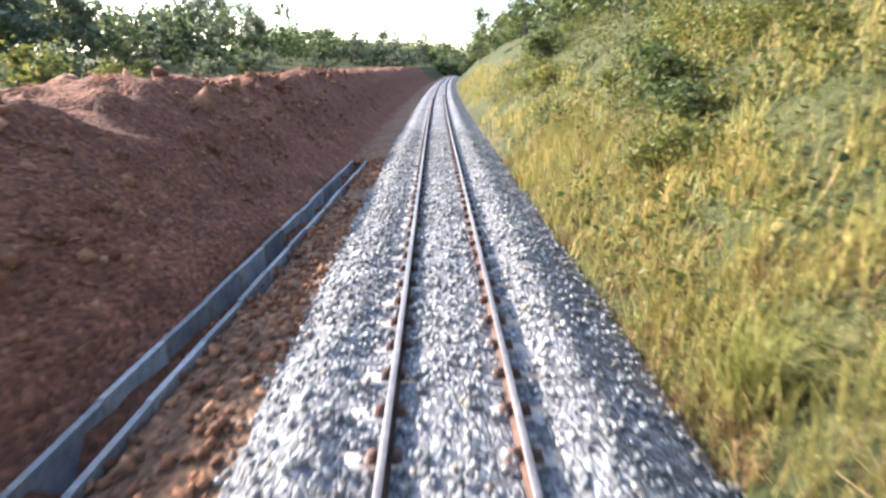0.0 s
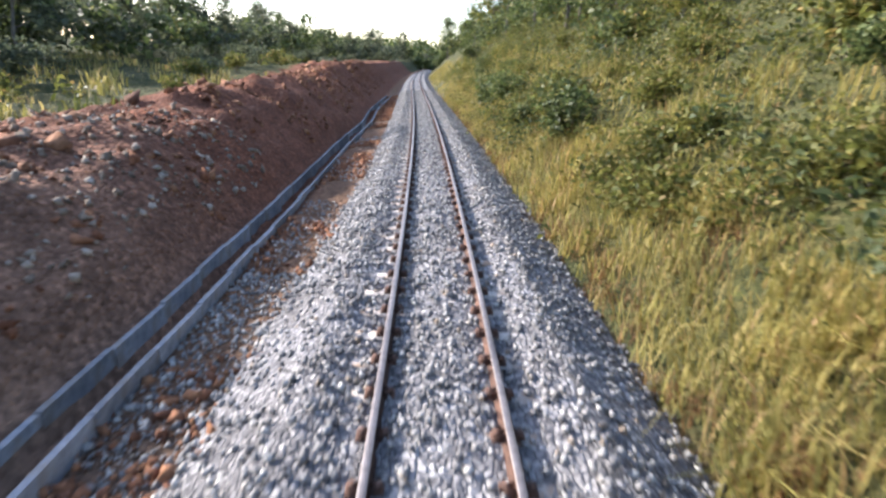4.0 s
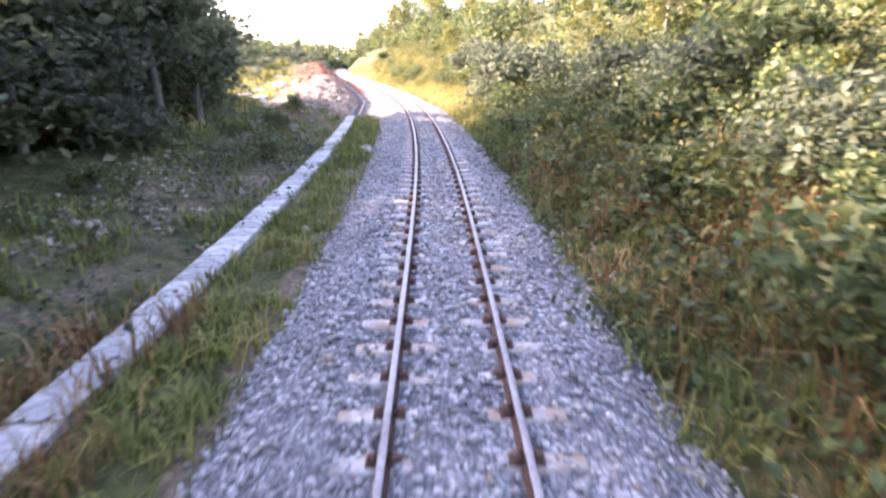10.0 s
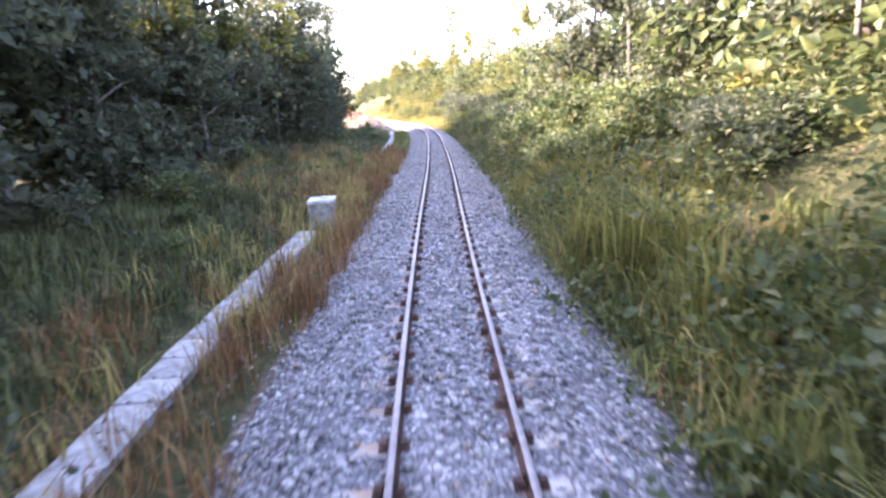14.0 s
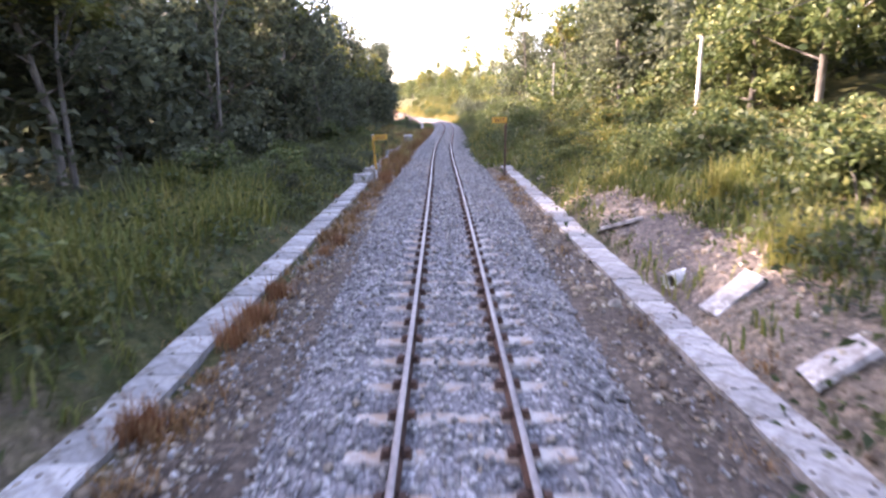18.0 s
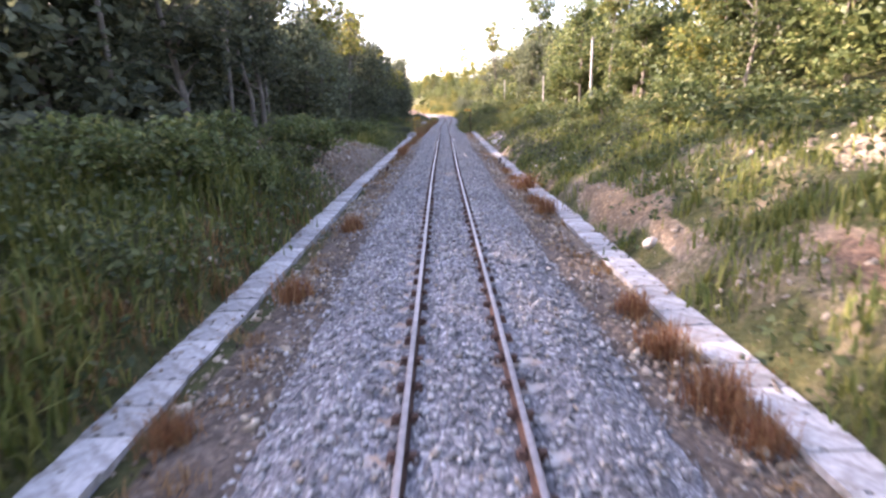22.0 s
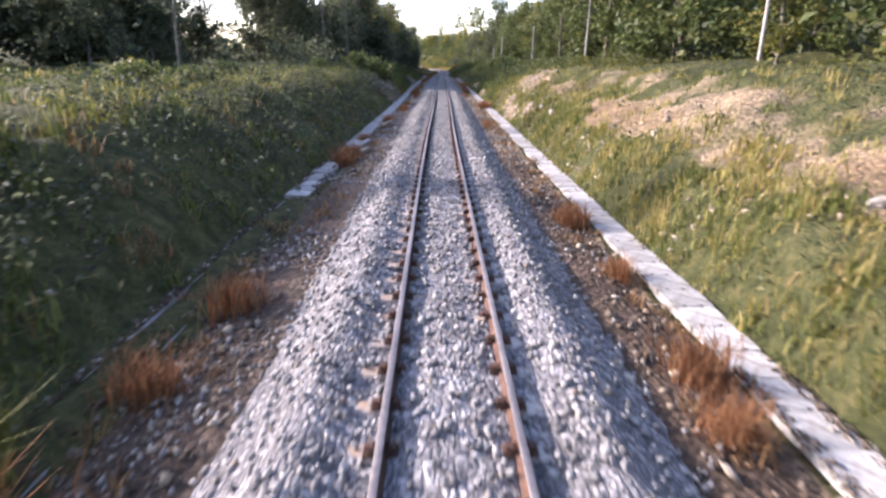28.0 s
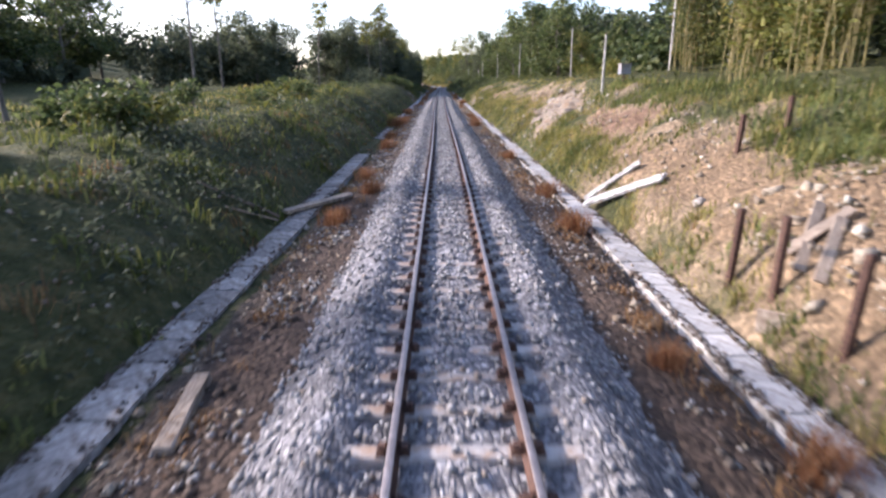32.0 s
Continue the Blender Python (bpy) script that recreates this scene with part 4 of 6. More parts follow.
def join_scrub():
    """The bushes away from the line, with fewer and larger leaves: one mesh for each leaf colour and one for the stems."""
    def arrays(me):
        v, f = np.empty(len(me.vertices) * 3, np.float32), []
        me.vertices.foreach_get("co", v)
        q = np.empty(len(me.loops), np.int32)
        me.loops.foreach_get("vertex_index", q)
        return v.reshape(-1, 3), q.reshape(len(me.polygons), -1)
    sets = {}
    for a, b, m in FAR_SCRUB:
        mm = np.array(m)
        for me in (a, b):
            v, f = arrays(me)
            if me is b:
                w = v.reshape(-1, 4, 3)[::2]
                mid = w.mean(1, keepdims=True)
                v, q = (mid + (w - mid) * 1.35).reshape(-1, 3), np.arange(len(w))[:, None] * 4
                f = np.concatenate([q + [0, 1, 2], q + [0, 2, 3]], 0)
            got = sets.setdefault(me.materials[0].name, [[], [], 0, me.materials[0]])
            got[0].append(v @ mm[:3, :3].T + mm[:3, 3])
            got[1].append(f + got[2])
            got[2] += len(v)
    for vs, fs, _, mt in sets.values():
        stems = mt is M_BARK
        tagged(new("scrub_stems" if stems else "scrub", mesh_np("scrub", np.concatenate(vs), np.concatenate(fs), mt)), "thin stems of the scrub" if stems else "leafy scrub spread over the slope behind the line", "scrub", kind="stuff")


TREES_DARK = plant("tree", [tree_kind(40 + k, h, w, 0.1 * k, b, 180, 0.23, 13, M_LEAF_DARK, 0.15) for k, (h, w, b) in enumerate([(10, 3.4, 0.08), (12, 3.6, 0.18), (8, 3.4, 0.05), (13, 3.0, 0.25)])], "tall dark green tree at the forest edge", "tree", "forest trees beside the railway", ("trunk", "crown"))
TREES_GREEN = plant("tree", [tree_kind(60 + k, h, w, 0.1, b, 155, 0.21, 13, M_LEAF, 0.13) for k, (h, w, b) in enumerate([(8, 3.0, 0.08), (10, 3.2, 0.2), (6, 2.8, 0.05)])], "green leafy tree on the wooded slope", "tree", "forest trees beside the railway", ("trunk", "crown"))
TREES_WARM = plant("tree", [tree_kind(80 + k, h, w, 0.1, b, 145, 0.21, 12, M_LEAF_WARM, 0.12) for k, (h, w, b) in enumerate([(7, 3.0, 0.06), (9, 2.8, 0.15)])], "yellow-green sunlit tree on the wooded slope", "tree", "forest trees beside the railway", ("trunk", "crown"))
TREES_BARE = plant("tree", [tree_kind(90 + k, h, 1.9, 0.3, 0.55, 45, 0.24, 9, M_LEAF_WARM, 0.09) for k, h in enumerate([9, 12])], "thin pale-trunked tree with a sparse crown", "tree", "forest trees beside the railway", ("trunk", "crown"))
BUSH_GREEN = plant("bush", [bush_kind(100 + k, 1.4, 1.5, 1200, 0.11, M_LEAF) for k in range(3)], "dense green bush on the bank", "bush", "bushes on the bank", ("stem", "foliage"))
BUSH_DARK = plant("bush", [bush_kind(110 + k, 1.6, 2.0, 1100, 0.132, M_LEAF_DARK) for k in range(2)], "dark green bush with broad leaves", "bush", "bushes on the bank", ("stem", "foliage"))
BUSH_WARM = plant("bush", [bush_kind(120 + k, 1.3, 1.2, 1150, 0.102, M_LEAF_WARM) for k in range(3)], "yellow-green scrub on the bank", "bush", "bushes on the bank", ("stem", "foliage"))


def sow(kinds, rows, seed, low=0.7, high=1.3):
    """Plants over stretches: (count, s from, s to, u from, u to)."""
    r = random.Random(seed)
    for count, s0, s1, u0, u1 in rows:
        for k in range(count):
            s, u = s0 + (s1 - s0) * (k + r.random()) / count, r.uniform(u0, u1)
            z = float(ground_z(s, u)[0])
            young = 0.92 if -100 < s < -50 and u < 0 else 1.0
            put_plant(kinds[r.randrange(len(kinds))], spot(s, u, z - 0.05, r.uniform(0, 360)), r.uniform(low, high) * young)



sow(TREES_DARK, [(8, -75, -56.5, -12.5, -9.8), (17, -182, -75, -12.5, -9.6), (5, -62, -46, -18, -12.5), (17, -184, -56, -17, -12.5), (3, -184, -172, -22, -13)], 1, 0.8, 1.05)
sow(TREES_DARK, [(7, -131, -99, -16, -11.5), (4, -80, -64, -14, -11)], 26, 0.88, 1.02)
sow(BUSH_DARK, [(9, -141, -124, -7.2, -4.4), (12, -104, -84, -9, -4.8)], 27, 0.3, 0.55)
sow(BUSH_GREEN, [(8, -140, -130, -6.6, -4.5), (7, -104, -90, -8, -4.8)], 37, 0.32, 0.5)
sow(TREES_DARK, [(16, -30, 120, -34, -22), (7, 120, 230, -24, -9)], 5, 0.5, 0.8)
sow(TREES_GREEN, [(5, -300, -262, -66, -54), (5, -15, 60, 8, 14), (24, -215, -125, 12.5, 17), (7, 60, 230, 6, 22), (10, -340, -215, 15.5, 21), (6, -60, -10, -50, -32)], 2, 0.65, 1.1)
sow(TREES_DARK, [(6, -126, -80, 8.5, 15)], 38, 0.7, 0.95)
sow(TREES_WARM, [(4, -15, 60, 9, 16), (3, -225, -125, 13, 17), (5, -340, -225, 15.5, 20), (4, 100, 230, 8, 20)], 3, 0.65, 1.1)
sow(TREES_GREEN, [(5, -80, -12, 8.5, 14)], 6, 0.4, 0.65)
sow(TREES_GREEN, [(7, -130, -92, 12, 17)], 36, 0.9, 1.2)
sow(TREES_WARM, [(5, -80, -12, 9, 16)], 7, 0.4, 0.65)
sow(BUSH_DARK, [(4, -34.5, -30, 6.4, 8.2), (2, -37.5, -35, 4.9, 6), (3, -44, -39.5, 5.4, 6.6)], 8, 0.9, 1.3)
sow(BUSH_GREEN, [(16, -56, -24, 4.6, 8.0), (12, -92, -58, 3.8, 7.5), (9, -108, -94, 4.0, 7.0), (5, -101, -97, 4.6, 6.2)], 22, 0.7, 1.2)
sow(BUSH_WARM, [(18, -56, -22, 4.3, 8.5), (8, -15, -11, 3.3, 5.2), (4, -108, -92, 5.4, 8), (10, -140, -126, 6, 9)], 23, 0.6, 1.0)
sow(BUSH_DARK, [(3, -95, -91.5, 5.4, 6.8)], 24, 0.9, 1.2)
sow(BUSH_GREEN, [(3, -179, -171, 7.6, 8.6), (3, -143, -138, 6.2, 8.4)], 25, 0.7, 1.0)
sow(TREES_GREEN, [(22, -270, -192, -64, -47)], 21, 1.2, 1.65)
sow(BUSH_GREEN, [(6, -39, -33.5, 4.6, 6.4), (4, -166, -161.5, 6.4, 8)], 39, 0.4, 0.62)
sow(BUSH_WARM, [(2, -249.5, -247.5, -7.9, -7.2)], 40, 0.5, 0.7)
sow(BUSH_DARK, [(3, -57.2, -55, 4.1, 5.2)], 20, 1.4, 1.8)
sow(TREES_DARK, [(5, -94, -76, -13.5, -10.6), (11, -213, -186, -36, -24)], 9, 0.8, 1.0)
sow(BUSH_WARM, [(14, -30, 22, 3.8, 8.5)], 14, 0.5, 0.95)
sow(BUSH_GREEN, [(7, -106, -90, 4.8, 7.5)], 16, 0.9, 1.4)
sow(BUSH_GREEN, [(8, -113, -84, -8.2, -5.2), (7, -66, -50.5, -8, -5), (9, -142, -124, -7, -4.4), (7, -142, -126, 4.6, 7.5)], 19, 0.35, 0.6)
sow(BUSH_GREEN, [(12, -56, -30, 4.2, 6.8)], 17, 0.5, 0.95)
sow(BUSH_WARM, [(8, -56, -30, 4.0, 6.0)], 18, 0.5, 0.9)
sow(BUSH_WARM, [(10, -30, 22, 3.6, 8)], 15, 0.5, 0.9)
sow(TREES_BARE, [(16, -192, -72, -12, -9.6), (8, -30, 60, 8.5, 14), (7, -120, -10, 8, 14), (9, -340, -215, -24, -14), (4, -195, -135, 13, 16)], 4, 0.8, 1.2)
sow(BUSH_GREEN, [(14, -172, -126, 6.8, 11.5), (10, -205, -174, -8, -5.2), (9, -62, -50, 4.0, 6.5), (8, -104, -90, 4.2, 6.8), (8, -170, -130, -8.5, -5.5), (5, -296, -252, -11, -6.8), (4, -20, 12, 3.6, 5.5), (12, -58, 40, 4.0, 8.0), (18, -120, -58, 3.6, 8.0), (8, -185, -122, 7.5, 11.5), (6, -130, -70, -9.5, -7.5), (6, -300, -215, -14, -8.5), (9, -183, -170, -7.6, -5.0), (3, -205, -185, -8.5, -7), (4, -250, -206, -9.5, -7.2)], 11, 0.5, 1.1)
sow(BUSH_DARK, [(8, -24, 60, -19, -10.5), (5, -70, -57, 5, 7), (3, -72, -58, 5, 7.5), (6, -118, -72, 4.6, 8.0), (14, -190, -60, -10.5, -8.4), (6, -50, 60, -20, -14)], 12, 0.6, 1.1)
sow(BUSH_WARM, [(4, -300, -250, -12, -7.5), (10, -24, 60, -17, -10), (5, -296, -215, -14, -9), (16, -50, 50, 4.4, 9), (6, -122, -50, 5.2, 9), (8, -215, -125, 9.5, 12), (6, -340, -215, 12.5, 15), (8, -60, -15, -22, -13), (14, -64, -5, -26, -12.5)], 13, 0.6, 1.15)

join_scrub()


def woods(name, label, rows, material, seed, spread=(0.85, 0.85, 0.65), per=90, category="woodland"):
    """Dense woodland behind the edge trees, one mesh of leaf clumps; rows: (leaves, s from, s to, u from, u to, height, leaf)."""
    r = np.random.default_rng(seed)
    vs, fs, n = [], [], 0
    for count, s0, s1, u0, u1, height, leaf in rows:
        lumps = max(6, count // per)
        ls, lu = r.uniform(s0, s1, lumps), r.uniform(u0, u1, lumps)
        lu = np.where((ls > -175.5) & (ls < -155) & (lu > -7.5) & (lu < -3.5), lu - 4, lu)
        lz = ground_z(ls, lu, False) + height * (0.08 + 0.92 * r.random(lumps) ** 0.8) * (0.75 + 0.3 * vnoise(ls * 0.15, lu * 0.15, 8)) * np.where((ls > -100) & (ls < -50) & (lu < 0), 0.9, 1.0)
        if leaf < 0.2:
            keep = r.random(lumps) > 0.92 * bare(ls, lu)[0]
            ls, lu, lz = ls[keep], lu[keep], lz[keep]
            count = int(count * keep.mean())
        c = line(ls, lu, lz)[r.integers(0, len(ls), count)]
        p = c + r.normal(0, 1, (count, 3)) * np.array(spread)
        v, f = leaves(r, p, leaf)
        vs.append(v)
        fs.append(f + n)
        n += len(v)
    return tagged(new(name, mesh_np(name, np.concatenate(vs), np.concatenate(fs), material)), label, category, kind="stuff")



woods("dark_woodland", "dark dense woodland beyond the edge trees", [(27000, -186, -53, -16, -10.2, 9.0, 0.275), (12000, -124, -92, -18, -12.5, 13.0, 0.4), (13000, -184, -50, -26, -15, 10.5, 0.75), (11000, -185, -50, -18, -13, 8.5, 0.46), (11000, -205, -52, -14, -9.6, 2.0, 0.22), (12000, -174, -126, -21, -13.5, 12, 0.6)] + [(15000, -345, -60, -120, -44, 6.0, 1.2), (12000, -216, -184, -42, -24, 9.5, 0.42), (12000, -275, -150, 19, 34, 10.5, 0.6), (19000, -132, -88, 12, 20, 9.5, 0.27), (7000, -54, -44, -19, -12.2, 8.0, 0.4), (3000, -300, -212, -52, -44, 4.0, 0.5), (9000, -12, 70, -36, -21, 6.5, 0.4), (6000, 110, 240, -25, -7, 4.5, 0.55)], M_LEAF_DARK, 31)
woods("green_woodland", "sunlit green and yellow woodland on the slope", [(26000, -34, 240, -38, -21, 7.0, 0.45), (13000, -300, -198, -66, -49, 9.0, 0.55), (9000, -280, -200, -70, -53, 12.0, 0.6), (26000, -128, 60, 8.0, 22, 3.8, 0.3), (34000, -220, -125, 13.5, 22, 10, 0.31), (5000, -345, -120, 22, 30, 11, 0.9), (9000, -345, -220, 16.5, 24, 8, 0.45), (9000, 60, 240, 6, 40, 6, 0.5), (5000, 190, 240, -8, 8, 4.5, 0.6), (2500, 240, 330, -60, 80, 4, 1.1)], M_LEAF, 32)
woods("green_undergrowth", "leafy green undergrowth and creepers on the slope", [(9000, -200, -126, 7, 12.5, 1.0, 0.14), (8000, -193, -174, -8.5, -4.3, 0.7, 0.09), (9000, -128, -54, 1.9, 3.6, 0.45, 0.09), (5000, -142, -122, 4.0, 8.5, 0.55, 0.09), (6000, -172, -126, -8.5, -4.2, 0.5, 0.09), (5000, -64, -48, 3.0, 6.5, 1.6, 0.1), (3500, -20, 0, 2.8, 5, 0.6, 0.09), (36000, -125, -55, 2.9, 9.5, 1.3, 0.1), (5000, -55, 45, 4.2, 10, 1.0, 0.12)] + [(7000, -215, -125, 6.5, 13, 0.9, 0.12), (8000, -175, -56, -10, -4.8, 0.55, 0.1), (7000, -300, -205, -20, -6.8, 0.5, 0.11), (3000, -120, 60, 9, 16, 1.2, 0.2), (3500, -302, -190, 4.2, 8, 0.2, 0.07), (14000, -205, -126, 3.7, 9, 0.35, 0.1), (7000, -172, -118, -9, -4.2, 0.35, 0.1), (8000, -110, -56, 2.4, 6, 0.4, 0.1)], M_LEAF, 33, (0.4, 0.4, 0.2), 60, "undergrowth")
woods("dark_undergrowth", "dull dark green weeds on the shaded bank", [(5000, -143, -116, -7.0, -4.1, 0.45, 0.09), (5500, -177, -160, -7.0, -4.2, 0.28, 0.08), (4000, -174, -148, 4.2, 9, 0.5, 0.09), (5000, -116, -62, -7.0, -4.3, 0.4, 0.09), (4000, -112, -92, 3.2, 7.5, 0.9, 0.1), (11000, -302, -205, -6.8, -4.2, 0.3, 0.08), (9000, -302, -195, -8, -4.2, 0.35, 0.08), (5000, -240, -200, -8, -5.2, 0.6, 0.09)], M_LEAF_DARK, 36, (0.4, 0.4, 0.2), 60, "undergrowth")
woods("yellow_undergrowth", "yellow-green scrub and creepers on the slope", [(3500, -50, -30, 3.9, 5.6, 0.6, 0.085), (14000, -30, 22, 2.8, 8, 0.8, 0.095), (4000, -125, -60, 3.0, 10, 1.1, 0.14), (27000, -60, 45, 3.6, 11, 1.1, 0.09), (4000, -215, -125, 8, 13, 0.9, 0.12), (3500, -60, -12, -24, -10, 0.7, 0.16), (4000, -120, 60, 9, 18, 1.6, 0.22), (3500, -302, -205, 7, 14, 0.4, 0.1)], M_LEAF_WARM, 34, (0.4, 0.4, 0.2), 60, "undergrowth")
woods("far_hill_woods", "hazy green woods on the far hill", [(16000, 300, 470, -190, 260, 6, 1.7)], M_LEAF, 35, (4.5, 4.5, 2.2), 40)



def rubble(name, label, rows, material, seed, category="rubble", on=None):
    """Loose stones lying on the ground, one mesh; rows: (stones, s from, s to, u from, u to, smallest, largest). On a drain, u counts from its middle."""
    r = np.random.default_rng(seed)
    base = np.array([[1, 0, 0], [0, 1, 0], [-1, 0, 0], [0, -1, 0], [0, 0, 1], [0, 0, -1]], float)
    tri = np.array([[0, 1, 4], [1, 2, 4], [2, 3, 4], [3, 0, 4], [1, 0, 5], [2, 1, 5], [3, 2, 5], [0, 3, 5]])
    vs = []
    for count, s0, s1, u0, u1, small, large in rows:
        count = int(count * 0.85)
        s, u = r.uniform(s0, s1, count), r.uniform(u0, u1, count)
        keep = vnoise(s * 0.5, u * 0.5, seed) + 0.5 * vnoise(s * 1.7, u * 1.7, seed + 1) > -0.1
        s, u = s[keep], u[keep]
        c = len(s)
        size = (small + (large - small) * r.random(c) ** 3)[:, None, None] * r.uniform(0.6, 1.3, (c, 6, 1)) * np.array([1, 1, 0.7])
        rot = np.linalg.qr(r.normal(size=(c, 3, 3)))[0]
        rot = rot * np.sign(np.linalg.det(rot))[:, None, None]
        v = np.einsum("nij,nkj->nki", rot, base[None] * size + r.normal(0, 0.2, (c, 6, 3)) * size)
        if on:
            d = sorted(on)
            du, dz = (np.interp(s, [q[0] for q in d], [q[k] for q in d]) for k in (1, 2))
            vs.append(v + line(s, u + du, dz + 0.008)[:, None])
        else:
            vs.append(v + line(s, u, ground_z(s, u) + 0.015)[:, None])
    v = np.concatenate(vs)
    f = (tri[None] + 6 * np.arange(len(v))[:, None, None]).reshape(-1, 3)
    return tagged(new(name, mesh_np(name, v.reshape(-1, 3), f, material)), label, category, kind="stuff")



rubble("bank_rubble", "pale broken limestone scattered on the banks", [(1300, -162, -138, 3.7, 6.2, 0.02, 0.1), (2400, -175, -156, -7.5, -5.0, 0.015, 0.12), (1500, -206, -175, -5.0, -4.1, 0.015, 0.1), (1300, -205, -193, -6.8, -4.1, 0.015, 0.13), (9500, -302, -145, 3.8, 7.0, 0.015, 0.1), (600, -267, -253, 4.8, 7.6, 0.02, 0.16), (1700, -229, -206, 4.0, 6.2, 0.02, 0.12), (2200, -207, -160, 6.7, 7.9, 0.02, 0.12), (3000, -302, -228, -3.2, -2.0, 0.02, 0.06), (2800, -205, -128, -3.3, -2.1, 0.02, 0.1), (2800, -205, -128, 2.1, 3.15, 0.02, 0.1), (1100, -302, -205, -3.3, -2.1, 0.03, 0.11), (1100, -302, -205, 2.1, 3.15, 0.03, 0.11), (500, -290, -280, 4.2, 6.5, 0.04, 0.17), (900, -131, -125.5, -9, -6.3, 0.03, 0.2)], M_RUBBLE, 41)
rubble("patch_rubble", "pale tan stones and clods on the bare patches", [(int(120 * hs * hu), ps - hs, ps + hs, pu - hu, pu + hu, 0.018, 0.13) for ps, pu, hs, hu, c in PATCHES if c == PALE and ps < -140 and ps != -259.5], M_RUBBLE, 47)
rubble("grey_rubble", "grey-brown broken stone on bank and cess", [(2500, -86, -76, -8.5, -6, 0.02, 0.13), (2500, -162, -138, 3.7, 6.2, 0.02, 0.12), (7000, -176, -155, -8, -4.1, 0.015, 0.11), (9000, -52, -30, -3.2, -2.0, 0.02, 0.09), (13000, -49, -30, -8.0, -3.95, 0.02, 0.15), (1300, -30, -20, -8.0, -3.95, 0.02, 0.12), (1100, -48, -30, -8.0, -4.2, 0.08, 0.24), (3800, -205, -128, -3.3, -2.1, 0.02, 0.09), (3800, -205, -128, 2.1, 3.2, 0.02, 0.09), (1500, -87, -74, -7.5, -4.4, 0.03, 0.16), (3500, -74, -49, -9, -4.3, 0.02, 0.11), (2500, -204, -194, -6.4, -4.1, 0.02, 0.12), (1200, -302, -190, -5.5, -4.0, 0.02, 0.09), (400, -302, -206, -7, -4.2, 0.03, 0.1)], M_RUBBLE_GREY, 43)
rubble("cess_rubble", "dark earthy stones and clods in the cess", [(4500, -302, -234, -3.3, -2.1, 0.02, 0.08), (6000, -302, -203, 2.1, 3.15, 0.02, 0.08), (1500, -203, -128, -3.2, -2.3, 0.02, 0.07), (1500, -203, -128, 2.3, 3.0, 0.02, 0.07)], M_EARTHY, 48)
rubble("scattered_ballast", "loose grey ballast stones scattered beside the track", [(7000, -236, -128, -3.3, -2.1, 0.02, 0.06), (2500, -302, -236, -2.9, -2.1, 0.02, 0.06), (2500, -30, -10, -2.9, -1.8, 0.02, 0.06), (5000, -52, -26, -3.0, -1.8, 0.02, 0.06), (9000, -302, -50, -2.9, -1.8, 0.02, 0.055), (9000, -302, -60, 1.8, 2.9, 0.02, 0.055), (2500, -52, -30, -2.9, -1.8, 0.02, 0.055)], M_STONE, 44, "ballast")
rubble("slab_debris", "small stones and dirt lying on the drain covers", [(2600, -302, -128, -0.29, -0.1, 0.008, 0.045), (1500, -302, -128, 0.1, 0.28, 0.008, 0.035), (900, -302, -128, -0.3, 0.3, 0.006, 0.025)], M_RUBBLE_GREY, 45, "debris", D3)
rubble("slab_debris", "small stones and dirt lying on the drain covers", [(1500, -302, -129, -0.28, -0.08, 0.008, 0.035), (2600, -302, -129, 0.08, 0.29, 0.008, 0.05), (900, -302, -129, -0.25, 0.25, 0.006, 0.025)], M_RUBBLE_GREY, 46, "debris", D4)
rubble("slab_soil", "dark earth and stones washed over the edges of the drain covers", [(7500, -302, -246, -0.3, -0.17, 0.012, 0.05), (7500, -302, -246, 0.15, 0.31, 0.012, 0.05)], M_EARTHY, 49, "soil", D4)
rubble("slab_soil", "dark earth and stones washed over the edges of the drain covers", [(5200, -302, -228, -0.31, -0.17, 0.012, 0.05), (2500, -302, -228, 0.16, 0.31, 0.012, 0.05)], M_EARTHY, 50, "soil", D3)
rubble("soil_clods", "clods of reddish brown earth on the cut bank", [(6000, -34, 40, -7.2, -3.9, 0.02, 0.16), (1400, -34, 46, -8.6, -5.6, 0.08, 0.32), (7000, -31, 20, -3.0, -1.8, 0.02, 0.11)], M_CLOD, 42, "soil")



